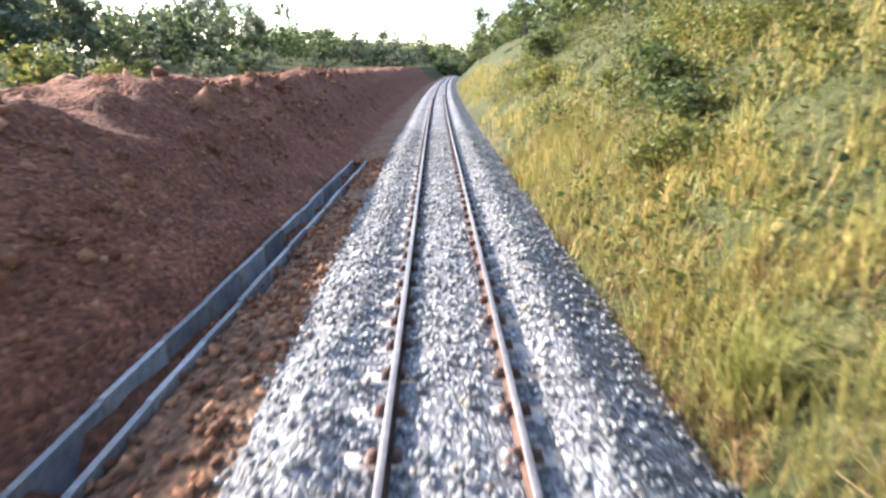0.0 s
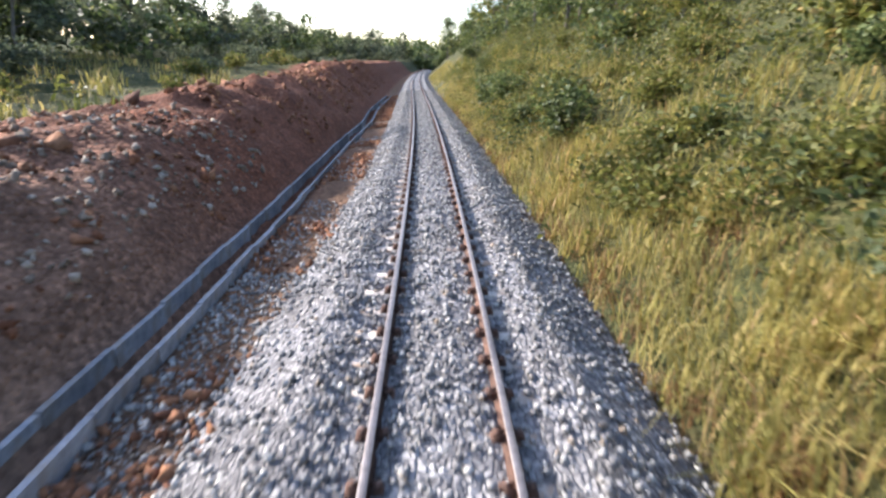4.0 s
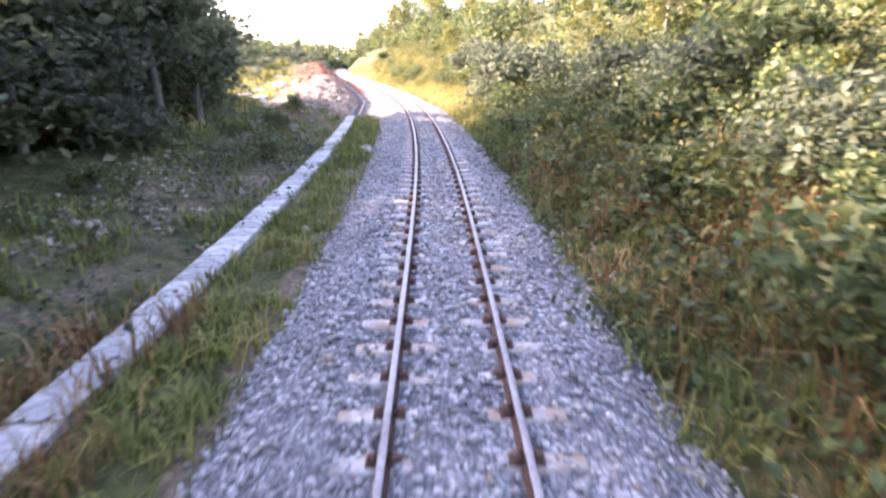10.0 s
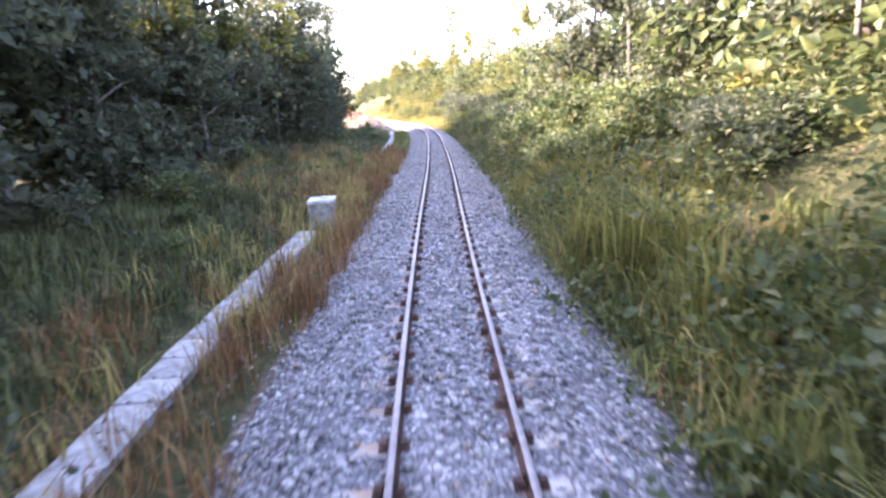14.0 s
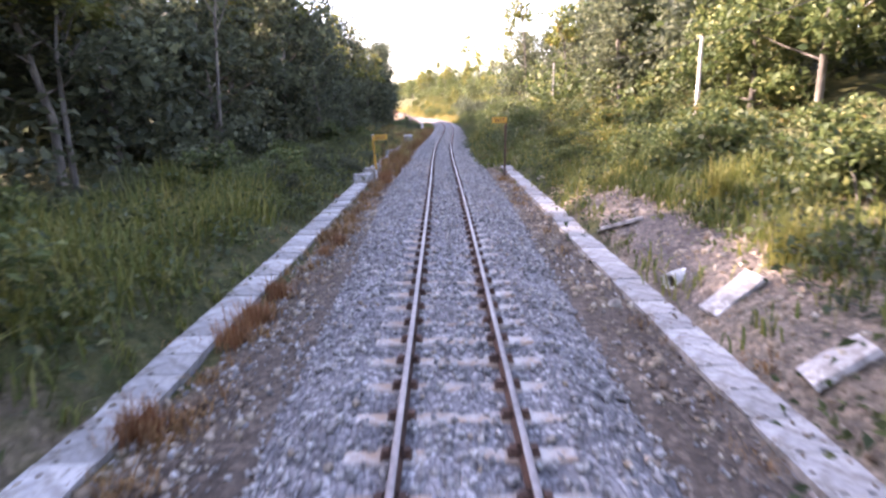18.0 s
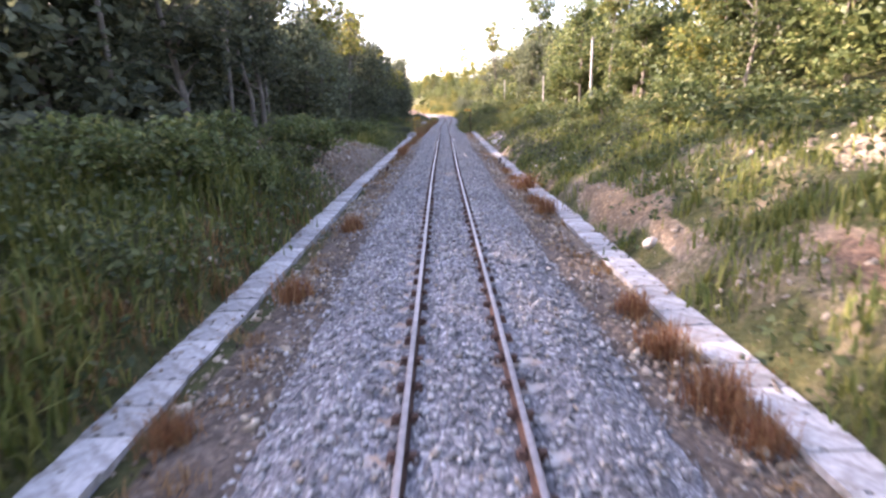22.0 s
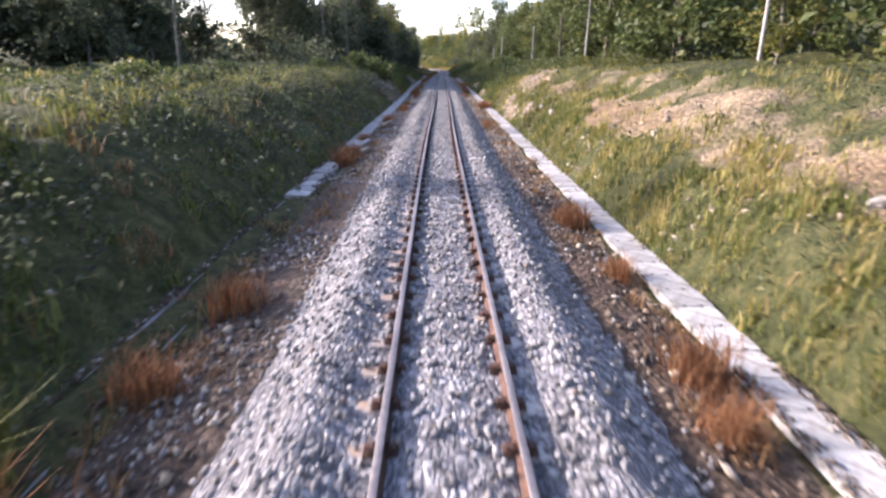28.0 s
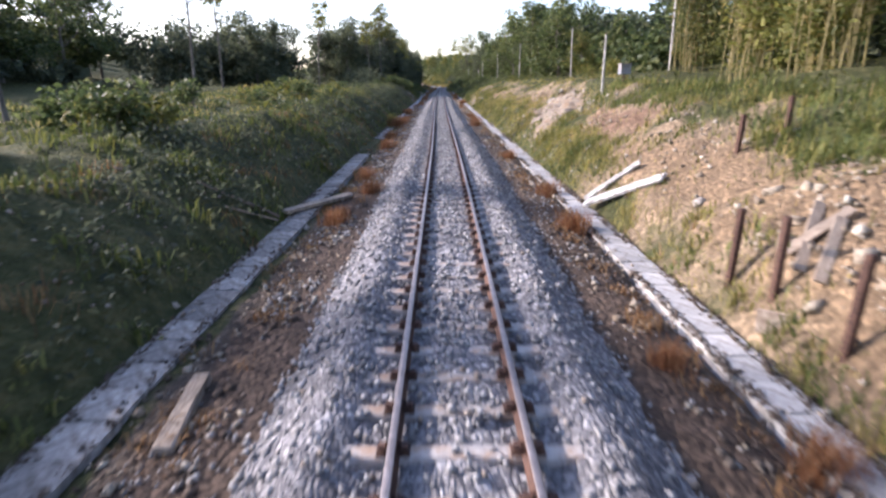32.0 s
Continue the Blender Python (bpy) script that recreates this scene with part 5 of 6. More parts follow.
def blades(name, label, category, rows, material, seed, kind="stuff"):
    """Grass as one mesh; rows: (blades, s from, s to, u from, u to, length, tuft spread, lean, width)."""
    r = np.random.default_rng(seed)
    vs, n = [], 0
    for count, s0, s1, u0, u1, length, spread, lean, width in rows:
        count, width = int(count * 0.8), width * 1.12
        tufts = max(1, count // 26)
        ts, tu = r.uniform(s0, s1, tufts), r.uniform(u0, u1, tufts)
        th = r.uniform(0.55, 1.25, tufts)
        pick = r.integers(0, tufts, count)
        s, u = ts[pick] + r.normal(0, spread, count), tu[pick] + r.normal(0, spread, count)
        lim = np.where((s > -128) & (s < -50), 1.85, 2.15)
        ok = (np.abs(u) > lim) & ~((s > -175.5) & (s < -155) & (u > -7.8) & (u < -3.5) & (r.random(count) < 0.82)) & ~((s > -204.5) & (s < -194) & (u > -6.4) & (u < -3.9) & (r.random(count) < 0.75))
        ok &= r.random(count) > 0.93 * bare(s, u)[0]
        s, u, pick = s[ok], u[ok], pick[ok]
        c = len(s)
        z = ground_z(s, u)
        p = line(s, u, z - 0.04)
        hd = r.uniform(0, 6.283, c)
        ln = length * th[pick] * r.uniform(0.5, 1.2, c)
        le = lean * r.uniform(0.2, 1.6, c)
        d = np.stack([np.cos(hd), np.sin(hd), np.zeros(c)], 1)
        side = np.stack([-np.sin(hd), np.cos(hd), np.zeros(c)], 1) * (width * r.uniform(0.6, 1.3, c))[:, None]
        mid = p + d * (ln * le * 0.35)[:, None] + np.array([0, 0, 1]) * (ln * 0.62)[:, None]
        tip = p + d * (ln * le)[:, None] + np.array([0, 0, 1]) * (ln * (1 - 0.35 * le))[:, None]
        vs.append(np.stack([p - side, p + side, mid + side * 0.8, mid - side * 0.8, tip], 1))
    v = np.concatenate(vs)
    n = len(v)
    q = np.arange(n)[:, None] * 5
    f = np.concatenate([q + [0, 1, 2], q + [0, 2, 3], q + [3, 2, 4]], 0)
    return tagged(new(name, mesh_np(name, v.reshape(-1, 3), f, material)), label, category, kind=kind)



blades("dry_grass", "tall dry yellow grass on the bank", "grass", [(9000, -66, 10, -27, -9.5, 0.75, 0.35, 0.5, 0.03), (9000, -302, -205, -24, -7.2, 0.42, 0.3, 0.7, 0.022), (14000, -302, -198, 3.7, 6.4, 0.34, 0.16, 0.7, 0.014), (1800, -112, -86, -5.2, -2.7, 0.85, 0.2, 0.6, 0.012), (2500, -104, -80, -9.5, -4.6, 1.0, 0.3, 0.6, 0.012), (2600, -130, -84, -5.5, -2.4, 0.8, 0.2, 0.6, 0.012), (1300, -122, -104, 2.3, 4.0, 0.9, 0.2, 0.6, 0.013), (25600, -56, 20, 2.3, 4.4, 0.75, 0.15, 0.7, 0.011)] + [(7500, -30, 20, 4.2, 7.0, 0.75, 0.2, 0.6, 0.012), (4000, 20, 90, 2.5, 6, 0.8, 0.25, 0.5, 0.025), (20800, -302, -190, 4.0, 9.5, 0.3, 0.16, 0.7, 0.009), (9600, -302, -200, 3.7, 5.6, 0.35, 0.16, 0.7, 0.009), (7200, -34, 20, 2.3, 4.0, 0.7, 0.2, 0.8, 0.009)], M_GRASS_DRY, 1)
blades("green_grass", "rough green grass along the line", "grass", [(5000, -122, -104, 2.3, 4.2, 0.9, 0.2, 0.6, 0.014), (4500, -302, -128, -4.4, -3.98, 0.3, 0.1, 0.8, 0.012), (3500, -302, -128, 3.68, 4.0, 0.28, 0.1, 0.8, 0.012), (1800, -66, -50, -9, -4.5, 0.4, 0.25, 0.6, 0.014), (3000, -66, -50, -3.4, -2.3, 0.5, 0.2, 0.6, 0.014), (4000, -84, -52, -4.7, -3.4, 0.32, 0.12, 0.6, 0.012), (15000, -302, -205, -22, -6.3, 0.4, 0.25, 0.6, 0.018), (12000, -193, -173, -8.5, -4.2, 0.75, 0.25, 0.6, 0.018), (10400, -172, -128, 4.8, 10, 0.65, 0.25, 0.6, 0.018), (7200, -66, -50, 2.3, 5, 0.8, 0.25, 0.6, 0.018)] + [(4800, -128, -62, 1.9, 2.8, 0.4, 0.14, 0.7, 0.014), (16000, -128, -60, 2.25, 5.5, 0.6, 0.18, 0.7, 0.018), (9000, -160, -141, -9, -4.6, 0.85, 0.25, 0.7, 0.014), (2500, -72, -50, -9, -4.3, 0.35, 0.2, 0.6, 0.014), (4500, -95, -72, -9, -4.3, 0.5, 0.2, 0.6, 0.018), (25600, -205, -126, 3.7, 9.5, 0.48, 0.2, 0.6, 0.018), (20800, -302, -172, -9, -4.2, 0.4, 0.2, 0.7, 0.016), (9600, -302, -200, 3.7, 5.6, 0.35, 0.18, 0.7, 0.014), (8000, -302, -195, 3.9, 9, 0.3, 0.18, 0.7, 0.014), (3800, -290, -278.5, 5.4, 8.5, 0.6, 0.3, 0.6, 0.012), (4000, -232, -216, 3.9, 7, 0.38, 0.2, 0.7, 0.013), (1300, -291, -284.2, 3.9, 5.2, 0.4, 0.2, 0.7, 0.012), (3000, -282, -262, 6.6, 9, 0.55, 0.3, 0.6, 0.013), (5000, -142, -122, 4.0, 8.5, 0.6, 0.2, 0.6, 0.014), (3000, -156, -140, 4.6, 8.5, 0.5, 0.2, 0.6, 0.013), (3500, -178, -163, 3.9, 7.5, 0.4, 0.2, 0.6, 0.013), (5500, -204, -184, 4.1, 7.5, 0.4, 0.2, 0.6, 0.013), (9000, -302, -208, -22, -7.4, 0.42, 0.3, 0.7, 0.022), (4800, -62, -15, -20, -8, 0.5, 0.3, 0.5, 0.02), (6400, -96, -51, -3.5, -2.3, 0.38, 0.14, 0.6, 0.014)], M_GRASS, 2)
blades("shaded_grass", "deep green weedy grass below the woodland", "grass", [(5000, -143, -126, -9, -4.0, 0.7, 0.25, 0.6, 0.018), (8500, -143, -95, -9, -4.3, 0.5, 0.2, 0.6, 0.018), (8000, -124, -104, -9.5, -4.4, 0.7, 0.3, 0.6, 0.016)], M_GRASS_DEEP, 5)
blades("reed_grass", "long yellow-green grass arching over the bank", "grass", [(5500, -142, -128, 4.1, 8, 0.75, 0.2, 0.9, 0.011), (5500, -113, -103, 2.6, 5.2, 0.95, 0.2, 0.9, 0.012), (2600, -103, -70, 2.3, 4.6, 0.6, 0.2, 0.9, 0.011), (2600, -92, -68, -3.5, -2.2, 0.42, 0.14, 0.8, 0.011), (1200, -142, -128, -7, -4.4, 0.75, 0.25, 0.8, 0.01), (4000, -158, -141, -8.5, -5.2, 0.85, 0.25, 0.8, 0.011), (3500, -245, -205, -9, -6.3, 0.6, 0.25, 0.8, 0.011), (2500, -250, -205, 4.0, 6.0, 0.5, 0.2, 0.8, 0.011), (1400, -276, -264, 3.9, 5.4, 0.5, 0.25, 0.8, 0.011)], M_REED, 4)
blades("brown_weeds", "dry reddish brown weeds beside the drain", "weeds", [(4000, -206, -174, -4.9, -4.0, 0.4, 0.15, 0.7, 0.01), (7000, -176, -160, -7.5, -4.1, 0.3, 0.15, 0.7, 0.01), (5000, -56, 20, 2.15, 2.75, 0.4, 0.12, 0.8, 0.009), (2600, -170, -140, -3.25, -2.65, 0.26, 0.1, 0.8, 0.009), (1600, -190, -160, 2.6, 3.05, 0.22, 0.1, 0.8, 0.008), (3500, -302, -128, -4.15, -3.25, 0.2, 0.1, 0.8, 0.008), (2500, -302, -128, 3.1, 3.8, 0.2, 0.1, 0.8, 0.008), (4500, -302, -205, -6.8, -4.2, 0.35, 0.15, 0.7, 0.009), (4800, -85, -66, 2.4, 5.2, 0.8, 0.2, 0.6, 0.009), (2600, -146, -130, -3.2, -2.5, 0.3, 0.1, 0.8, 0.009), (700, -140, -131, 2.5, 2.95, 0.25, 0.1, 0.8, 0.008), (2400, -86, -77, -4.8, -3.3, 0.6, 0.15, 0.6, 0.01), (8800, -132, -84, -3.4, -2.0, 0.8, 0.14, 0.5, 0.009), (2000, -200, -132, -3.0, -2.3, 0.2, 0.1, 0.8, 0.006)] + [(3500, -302, -205, 2.3, 3.1, 0.2, 0.1, 0.9, 0.009), (3500, -302, -205, -3.3, -2.3, 0.2, 0.1, 0.9, 0.009), (2000, -302, -150, 2.4, 3.1, 0.18, 0.09, 0.8, 0.006), (2000, -302, -200, -3.2, -2.4, 0.2, 0.09, 0.8, 0.006), (6400, -120, -80, -5.5, -2.8, 0.6, 0.2, 0.6, 0.009), (6500, -104, -80, -9.0, -3.6, 0.85, 0.3, 0.6, 0.01), (4800, -54, 20, 2.3, 4.2, 0.55, 0.2, 0.8, 0.008), (4800, -302, -128, 2.3, 3.1, 0.25, 0.12, 0.8, 0.006), (4000, -302, -170, -3.2, -2.3, 0.25, 0.12, 0.8, 0.006), (4000, -125, -70, 2.2, 5, 0.6, 0.25, 0.6, 0.01)], M_GRASS_BROWN, 3)


# ---------------------------------------------------------------- things by the line
def rock_mesh(seed):
    bm = bmesh.new()
    bmesh.ops.create_icosphere(bm, subdivisions=3, radius=0.5)
    r = random.Random(seed)
    off = Vector((r.uniform(0, 50), r.uniform(0, 50), r.uniform(0, 50)))
    for v in bm.verts:
        n = noise.noise(v.co * 2.2 + off) * 0.4 + noise.noise(v.co * 5.5 + off) * 0.22 + noise.noise(v.co * 12 + off) * 0.08
        v.co *= 1 + n
        v.co.z *= 0.72
    for _ in range(11):
        d = Vector((r.uniform(-1, 1), r.uniform(-1, 1), r.uniform(-0.4, 1))).normalized()
        for v in bm.verts:
            k = v.co.dot(d) - 0.27
            if k > 0:
                v.co -= d * k * 0.85
    return bm_mesh("rock", bm, M_ROCK)


ROCKS = [rock_mesh(k) for k in range(5)]


def rock(s, u, size, label="pale limestone boulder lying on the bank", sink=0.25):
    ob = tagged(new("rock", ROCKS[int(abs(s) * 7) % 5]), label, "rock", "limestone boulders")
    z = float(ground_z(s, u)[0])
    ob.matrix_basis = spot(s, u, z + size * (0.36 - sink), (s * 97) % 360, 8, -6) @ Matrix.Diagonal((size, size * 0.8, size * 0.85, 1))
    return ob


r = random.Random(77)
for k in range(28):
    s = -296 + k * 5.3 + r.uniform(-1.4, 1.4)
    rock(s, 4.0 + 2.4 * r.random() ** 1.8, 0.12 + 0.35 * r.random() ** 2, sink=0.34)
for k in range(14):
    rock(-189 + k * 2.1 + r.uniform(-0.8, 0.8), r.uniform(-7, -4.4), r.uniform(0.18, 0.4))
for k in range(16):
    rock(-60 + k * 2.4 + r.uniform(-1, 1), r.uniform(-7.2, -4.6), r.uniform(0.18, 0.38), "grey-brown stone in the rubble bank")
for s, u, z in ((-135.5, 3.95, 0.4), (-224, 4.8, 0.5), (-227, 4.65, 0.42), (-255.5, 4.9, 0.4), (-258, 2.55, 0.22), (-227.7, 2.85, 0.25), (-223.0, -2.3, 0.3), (-73.5, -2.75, 0.35), (-62.8, -2.4, 0.72), (-271.1, -5.9, 0.25), (-258.5, 4.4, 0.35), (-247.5, 4.7, 0.5), (-284.5, 2.75, 0.22)):
    rock(s, u, z)


r = random.Random(55)
for k in range(9):
    rock(-264 + k * 1.1 + r.uniform(-0.3, 0.3), r.uniform(5.0, 7.4), 0.3 + 0.5 * r.random() ** 1.5, "large pale limestone block in a rock pile on the bank", 0.42)


def broken(x, y, seed):
    """Angular blocks: each cell's lift and tilt, and how near a crack lies."""
    i, j = np.floor(x), np.floor(y)
    best, second, lift = np.full(x.shape, 9.0), np.full(x.shape, 9.0), np.zeros(x.shape)
    for a in (-1, 0, 1):
        for b in (-1, 0, 1):
            h = [np.modf(np.abs(np.sin((i + a) * 127.1 + (j + b) * 311.7 + seed + 17.3 * k) * 43758.5453))[0] for k in range(5)]
            dx, dy = x - i - a - h[0], y - j - b - h[1]
            d = np.hypot(dx, dy)
            lift = np.where(d < best, h[2] - 0.5 + 0.9 * (dx * (h[3] - 0.5) + dy * (h[4] - 0.5)), lift)
            second = np.where(d < best, best, np.minimum(second, d))
            best = np.minimum(best, d)
    return lift, np.clip(1 - (second - best) / 0.12, 0, 1)


def outcrop(s0, u0, hs, hu, lean, proud):
    """A tilted sheet of bare rock standing out of the bank, split into angular blocks, its edge sharp."""
    ss, us = np.arange(s0 - hs * 1.6, s0 + hs * 1.6, 0.08), np.arange(u0 - hu * 1.25, u0 + hu * 1.25, 0.08)
    g_s, g_u = np.meshgrid(ss, us, indexing="ij")
    s, u = g_s.ravel(), g_u.ravel()
    k = 1.0 - np.sqrt(((s - s0 - lean * (u - u0)) / hs) ** 2 + ((u - u0) / hu) ** 2)
    k = k + 0.16 * vnoise(s * 1.1, u * 1.3, 81) + 0.12 * vnoise(s * 3.3, u * 3.6, 82)
    big, crack = broken(s * 0.75 - u * 0.45, u * 0.8 + s * 0.25, 3.0)
    small, chip = broken(s * 2.6 - u * 1.3, u * 2.9 + s * 0.8, 8.0)
    face = proud * (0.8 + 0.2 * vnoise(s * 0.4, u * 0.5, 83)) + 0.2 * big + 0.08 * small - 0.09 * crack - 0.03 * chip + 0.012 * vnoise(s * 9, u * 9, 87)
    z = ground_z(s, u) + np.where(k > 0, np.clip(k * 5, 0, 1) * face, k * 1.2)
    n, m = len(ss), len(us)
    i = (np.arange(n - 1)[:, None] * m + np.arange(m - 1)[None]).ravel()
    f = np.stack([i, i + 1, i + m + 1, i + m], 1)
    f = f[(k[f] > -0.2).any(1)]
    me = mesh_np("rock_outcrop", line(s, u, z), f, M_OUTCROP)
    return tagged(new("rock_outcrop", me), "bare pale tan rock outcrop with cracks in the bank", "rock outcrop")


outcrop(-259.6, 5.95, 2.7, 1.55, 1.1, 0.2)
outcrop(-263.2, 4.9, 1.1, 0.7, 0.4, 0.14)


def beam(name, label, category, a, b, width, thick, material, roll=0.0, group=""):
    """A straight timber, slab or log between two places (s, u, z)."""
    pa, pb = Vector(line(*a)), Vector(line(*b))
    d = pb - pa
    bm = bmesh.new()
    box(bm, (width, d.length, thick), (0, 0, 0), min(width, thick) * 0.12)
    bmesh.ops.subdivide_edges(bm, edges=[e for e in bm.edges if abs((e.verts[0].co - e.verts[1].co).y) > d.length * 0.5], cuts=4)
    q = random.Random(int(abs(a[0] * 31 + a[1] * 7)))
    for v in bm.verts:
        v.co += Vector((q.uniform(-1, 1), 0, q.uniform(-1, 1))) * min(width, thick) * 0.07
    ob = part(name, bm, material)
    ob.matrix_basis = Matrix.Translation((pa + pb) / 2) @ d.to_track_quat("Y", "Z").to_matrix().to_4x4() @ pose(0, 0, 0, 0, roll, 0)
    return tagged(ob, label, category, group)


def block(name, label, category, s, u, z, size, turn=0.0, material=None, tilt=0.0, group=""):
    bm = bmesh.new()
    box(bm, size, (0, 0, size[2] / 2), 0.015)
    bmesh.ops.subdivide_edges(bm, edges=bm.edges[:], cuts=1)
    q = random.Random(int(abs(s * 13)))
    for v in bm.verts:
        v.co += Vector((q.uniform(-1, 1), q.uniform(-1, 1), q.uniform(-1, 1))) * 0.01
    ob = part(name, bm, material or M_CONC)
    ob.matrix_basis = spot(s, u, z, turn, tilt)
    return tagged(ob, label, category, group)


# catch pit with a white rim beside the drain
pit = tagged(new("catch_pit"), "white concrete catch pit standing in weeds beside the drain", "catch pit")
bm = bmesh.new()
for x, y, w, d in ((-0.36, 0, 0.12, 0.9), (0.36, 0, 0.12, 0.9), (0, -0.39, 0.6, 0.12), (0, 0.39, 0.6, 0.12)):
    box(bm, (w, d, 0.95), (x, y, 0.2), 0.01)
part("pit_wall", bm, M_CONC, pit)
bm = bmesh.new()
box(bm, (0.92, 0.98, 0.1), (0, 0, 0.73), 0.02)
box(bm, (0.3, 0.4, 0.04), (0.12, 0.1, 0.8), 0.01)
part("pit_cover", bm, M_WHITE, pit, "white concrete cover")
pit.matrix_basis = spot(-106.4, -3.42, -0.5, 4) @ Matrix.Diagonal((0.82, 0.82, 0.95, 1))
for s, u, z, size, turn in ((-133.9, -3.55, -0.5, (0.7, 0.55, 0.42), 3), (-132.9, -3.45, -0.5, (0.5, 0.45, 0.36), -8), (-131.4, -3.5, -0.48, (0.65, 0.5, 0.4), 5), (-129.0, -3.45, -0.48, (0.5, 0.45, 0.3), -4), (-119.5, -3.6, -0.48, (0.55, 0.5, 0.35), 6)):
    block("concrete_block", "pale concrete block set on the drain wall", "concrete block", s, u, z, size, turn, M_CONC, 0, "blocks on the drain")
for s, u, size, turn, tilt in ((-21.5, -11.2, (1.9, 0.7, 0.75), 62, 0), (-33.8, -9.8, (1.5, 0.7, 0.6), 75, 0), (-34.6, -11.4, (1.1, 0.6, 0.35), 30, 8), (-42.4, -10.4, (1.3, 0.6, 0.6), 70, 0), (-38, -12.0, (1.6, 0.5, 0.3), 60, 0), (-31, -10.2, (0.7, 0.5, 0.3), 15, 12)):
    block("concrete_block", "discarded pale concrete block on the open ground", "concrete block", s, u, float(ground_z(s, u)[0]) - 0.05, size, turn, M_WHITE, tilt, "discarded concrete blocks")

# kilometre posts
def letters(text, size, material, parent, m):
    cu = bpy.data.curves.new("text", "FONT")
    cu.body, cu.size, cu.extrude, cu.offset = text, size, 0.002, 0.0025
    cu.align_x, cu.align_y = "CENTER", "CENTER"
    ob = bpy.data.objects.new("text", cu)
    scene.collection.objects.link(ob)
    me = bpy.data.meshes.new_from_object(ob.evaluated_get(bpy.context.evaluated_depsgraph_get()))
    bpy.data.objects.remove(ob)
    me.materials.clear()
    me.materials.append(material)
    return part("number", me, None, parent, "black painted number", m)


def km_post(s, u, z, height, text, side, tilt, wooden):
    post = tagged(new("kilometre_post"), ("rust-brown steel" if wooden else "yellow and white painted") + " kilometre post with an orange number board", "sign", "kilometre posts")
    bm = bmesh.new()
    box(bm, (0.085, 0.085, height + 0.4), (0, 0, height / 2 - 0.2), 0.008)
    part("post", bm, M_RUST if wooden else M_SIGN, post)
    if not wooden:
        for a, b in ((height - 0.18, height + 0.006), (-0.1, 0.35)):
            bm = bmesh.new()
            box(bm, (0.091, 0.091, b - a), (0, 0, (a + b) / 2), 0.006)
            part("white_band", bm, M_WHITE, post, "white painted band")
        for k in range(5):
            bm = bmesh.new()
            box(bm, (0.045, 0.006, 0.07), (0, -0.045, height - 0.32 - 0.13 * k), 0.002)
            part("dark_mark", bm, M_BLACK, post, "black painted mark")
    bm = bmesh.new()
    box(bm, (0.66, 0.012, 0.24), (0, 0, 0), 0.004)
    board = part("number_board", bm, M_SIGN, post, "orange board with black number", pose(side * 0.3, -0.055, height - 0.14))
    letters(text, 0.21, M_BLACK, board, pose(0.02 if side > 0 else 0, -0.009, -0.005, 90, 0, 0))
    post.matrix_basis = spot(s, u, z, 4, 0, tilt)


km_post(-132.0, -3.12, -0.45, 1.95, "262.5", 1, -3.0, False)
km_post(-132.2, 2.82, -0.45, 2.65, "262\u00b75", -1, 0.8, True)

# poles of the line along the wood
def pole(s, u, height, radius=0.085, z=None, lean=0.0, label="tall pale concrete pole at the wood's edge"):
    q = tagged(new("utility_pole"), label, "pole", "poles along the wood")
    vs, fs = tube([(0, 0, -0.5), (0, 0, height * 0.5), (0, 0, height)], [radius, radius * 0.88, radius * 0.72], 10)
    vs.append((0, 0, height))
    me = tubes_mesh("pole_shaft", [(vs, fs)], M_POLE)
    part("pole_shaft", me, parent=q)
    bm = bmesh.new()
    bmesh.ops.create_cone(bm, cap_ends=True, segments=10, radius1=radius * 0.8, radius2=radius * 0.6, depth=0.06)
    part("pole_cap", bm, M_RUST, q, "dark cap", pose(0, 0, height))
    q.matrix_basis = spot(s, u, float(ground_z(s, u)[0]) if z is None else z, 0, 0, lean)


for s, u, top in ((-40, 12.8, 5.2), (-114, 8.3, 5.75), (-135.3, 10.1, 5.2), (-156, 9.6, 6.6), (-183, 10.4, 7.2), (-203, 11.6, 7.6), (-224, 14.6, 8.0), (-250, 15.5, 8.0)):
    pole(s, u, top - float(ground_z(s, u)[0]), lean=(s * 7 % 1.6) - 0.6)
pole(-262.6, 7.45, 2.75, 0.06, lean=0.5, label="white painted steel post on the bank")
cab = tagged(new("cabinet"), "small grey metal cabinet on a leg on the bank", "cabinet")
for nm, size, at, mt in (("cabinet_body", (0.5, 0.3, 0.45), (0, 0, 0.75), M_CONC_GREY), ("cabinet_leg", (0.08, 0.08, 0.8), (0, 0, 0.2), M_RUST), ("cabinet_roof", (0.56, 0.36, 0.04), (0, 0, 1.0), M_CONC_GREY)):
    bm = bmesh.new()
    box(bm, size, at, 0.008)
    part(nm, bm, mt, cab)
cab.matrix_basis = spot(-262.4, 8.5, float(ground_z(-262.4, 8.5)[0]), 12)

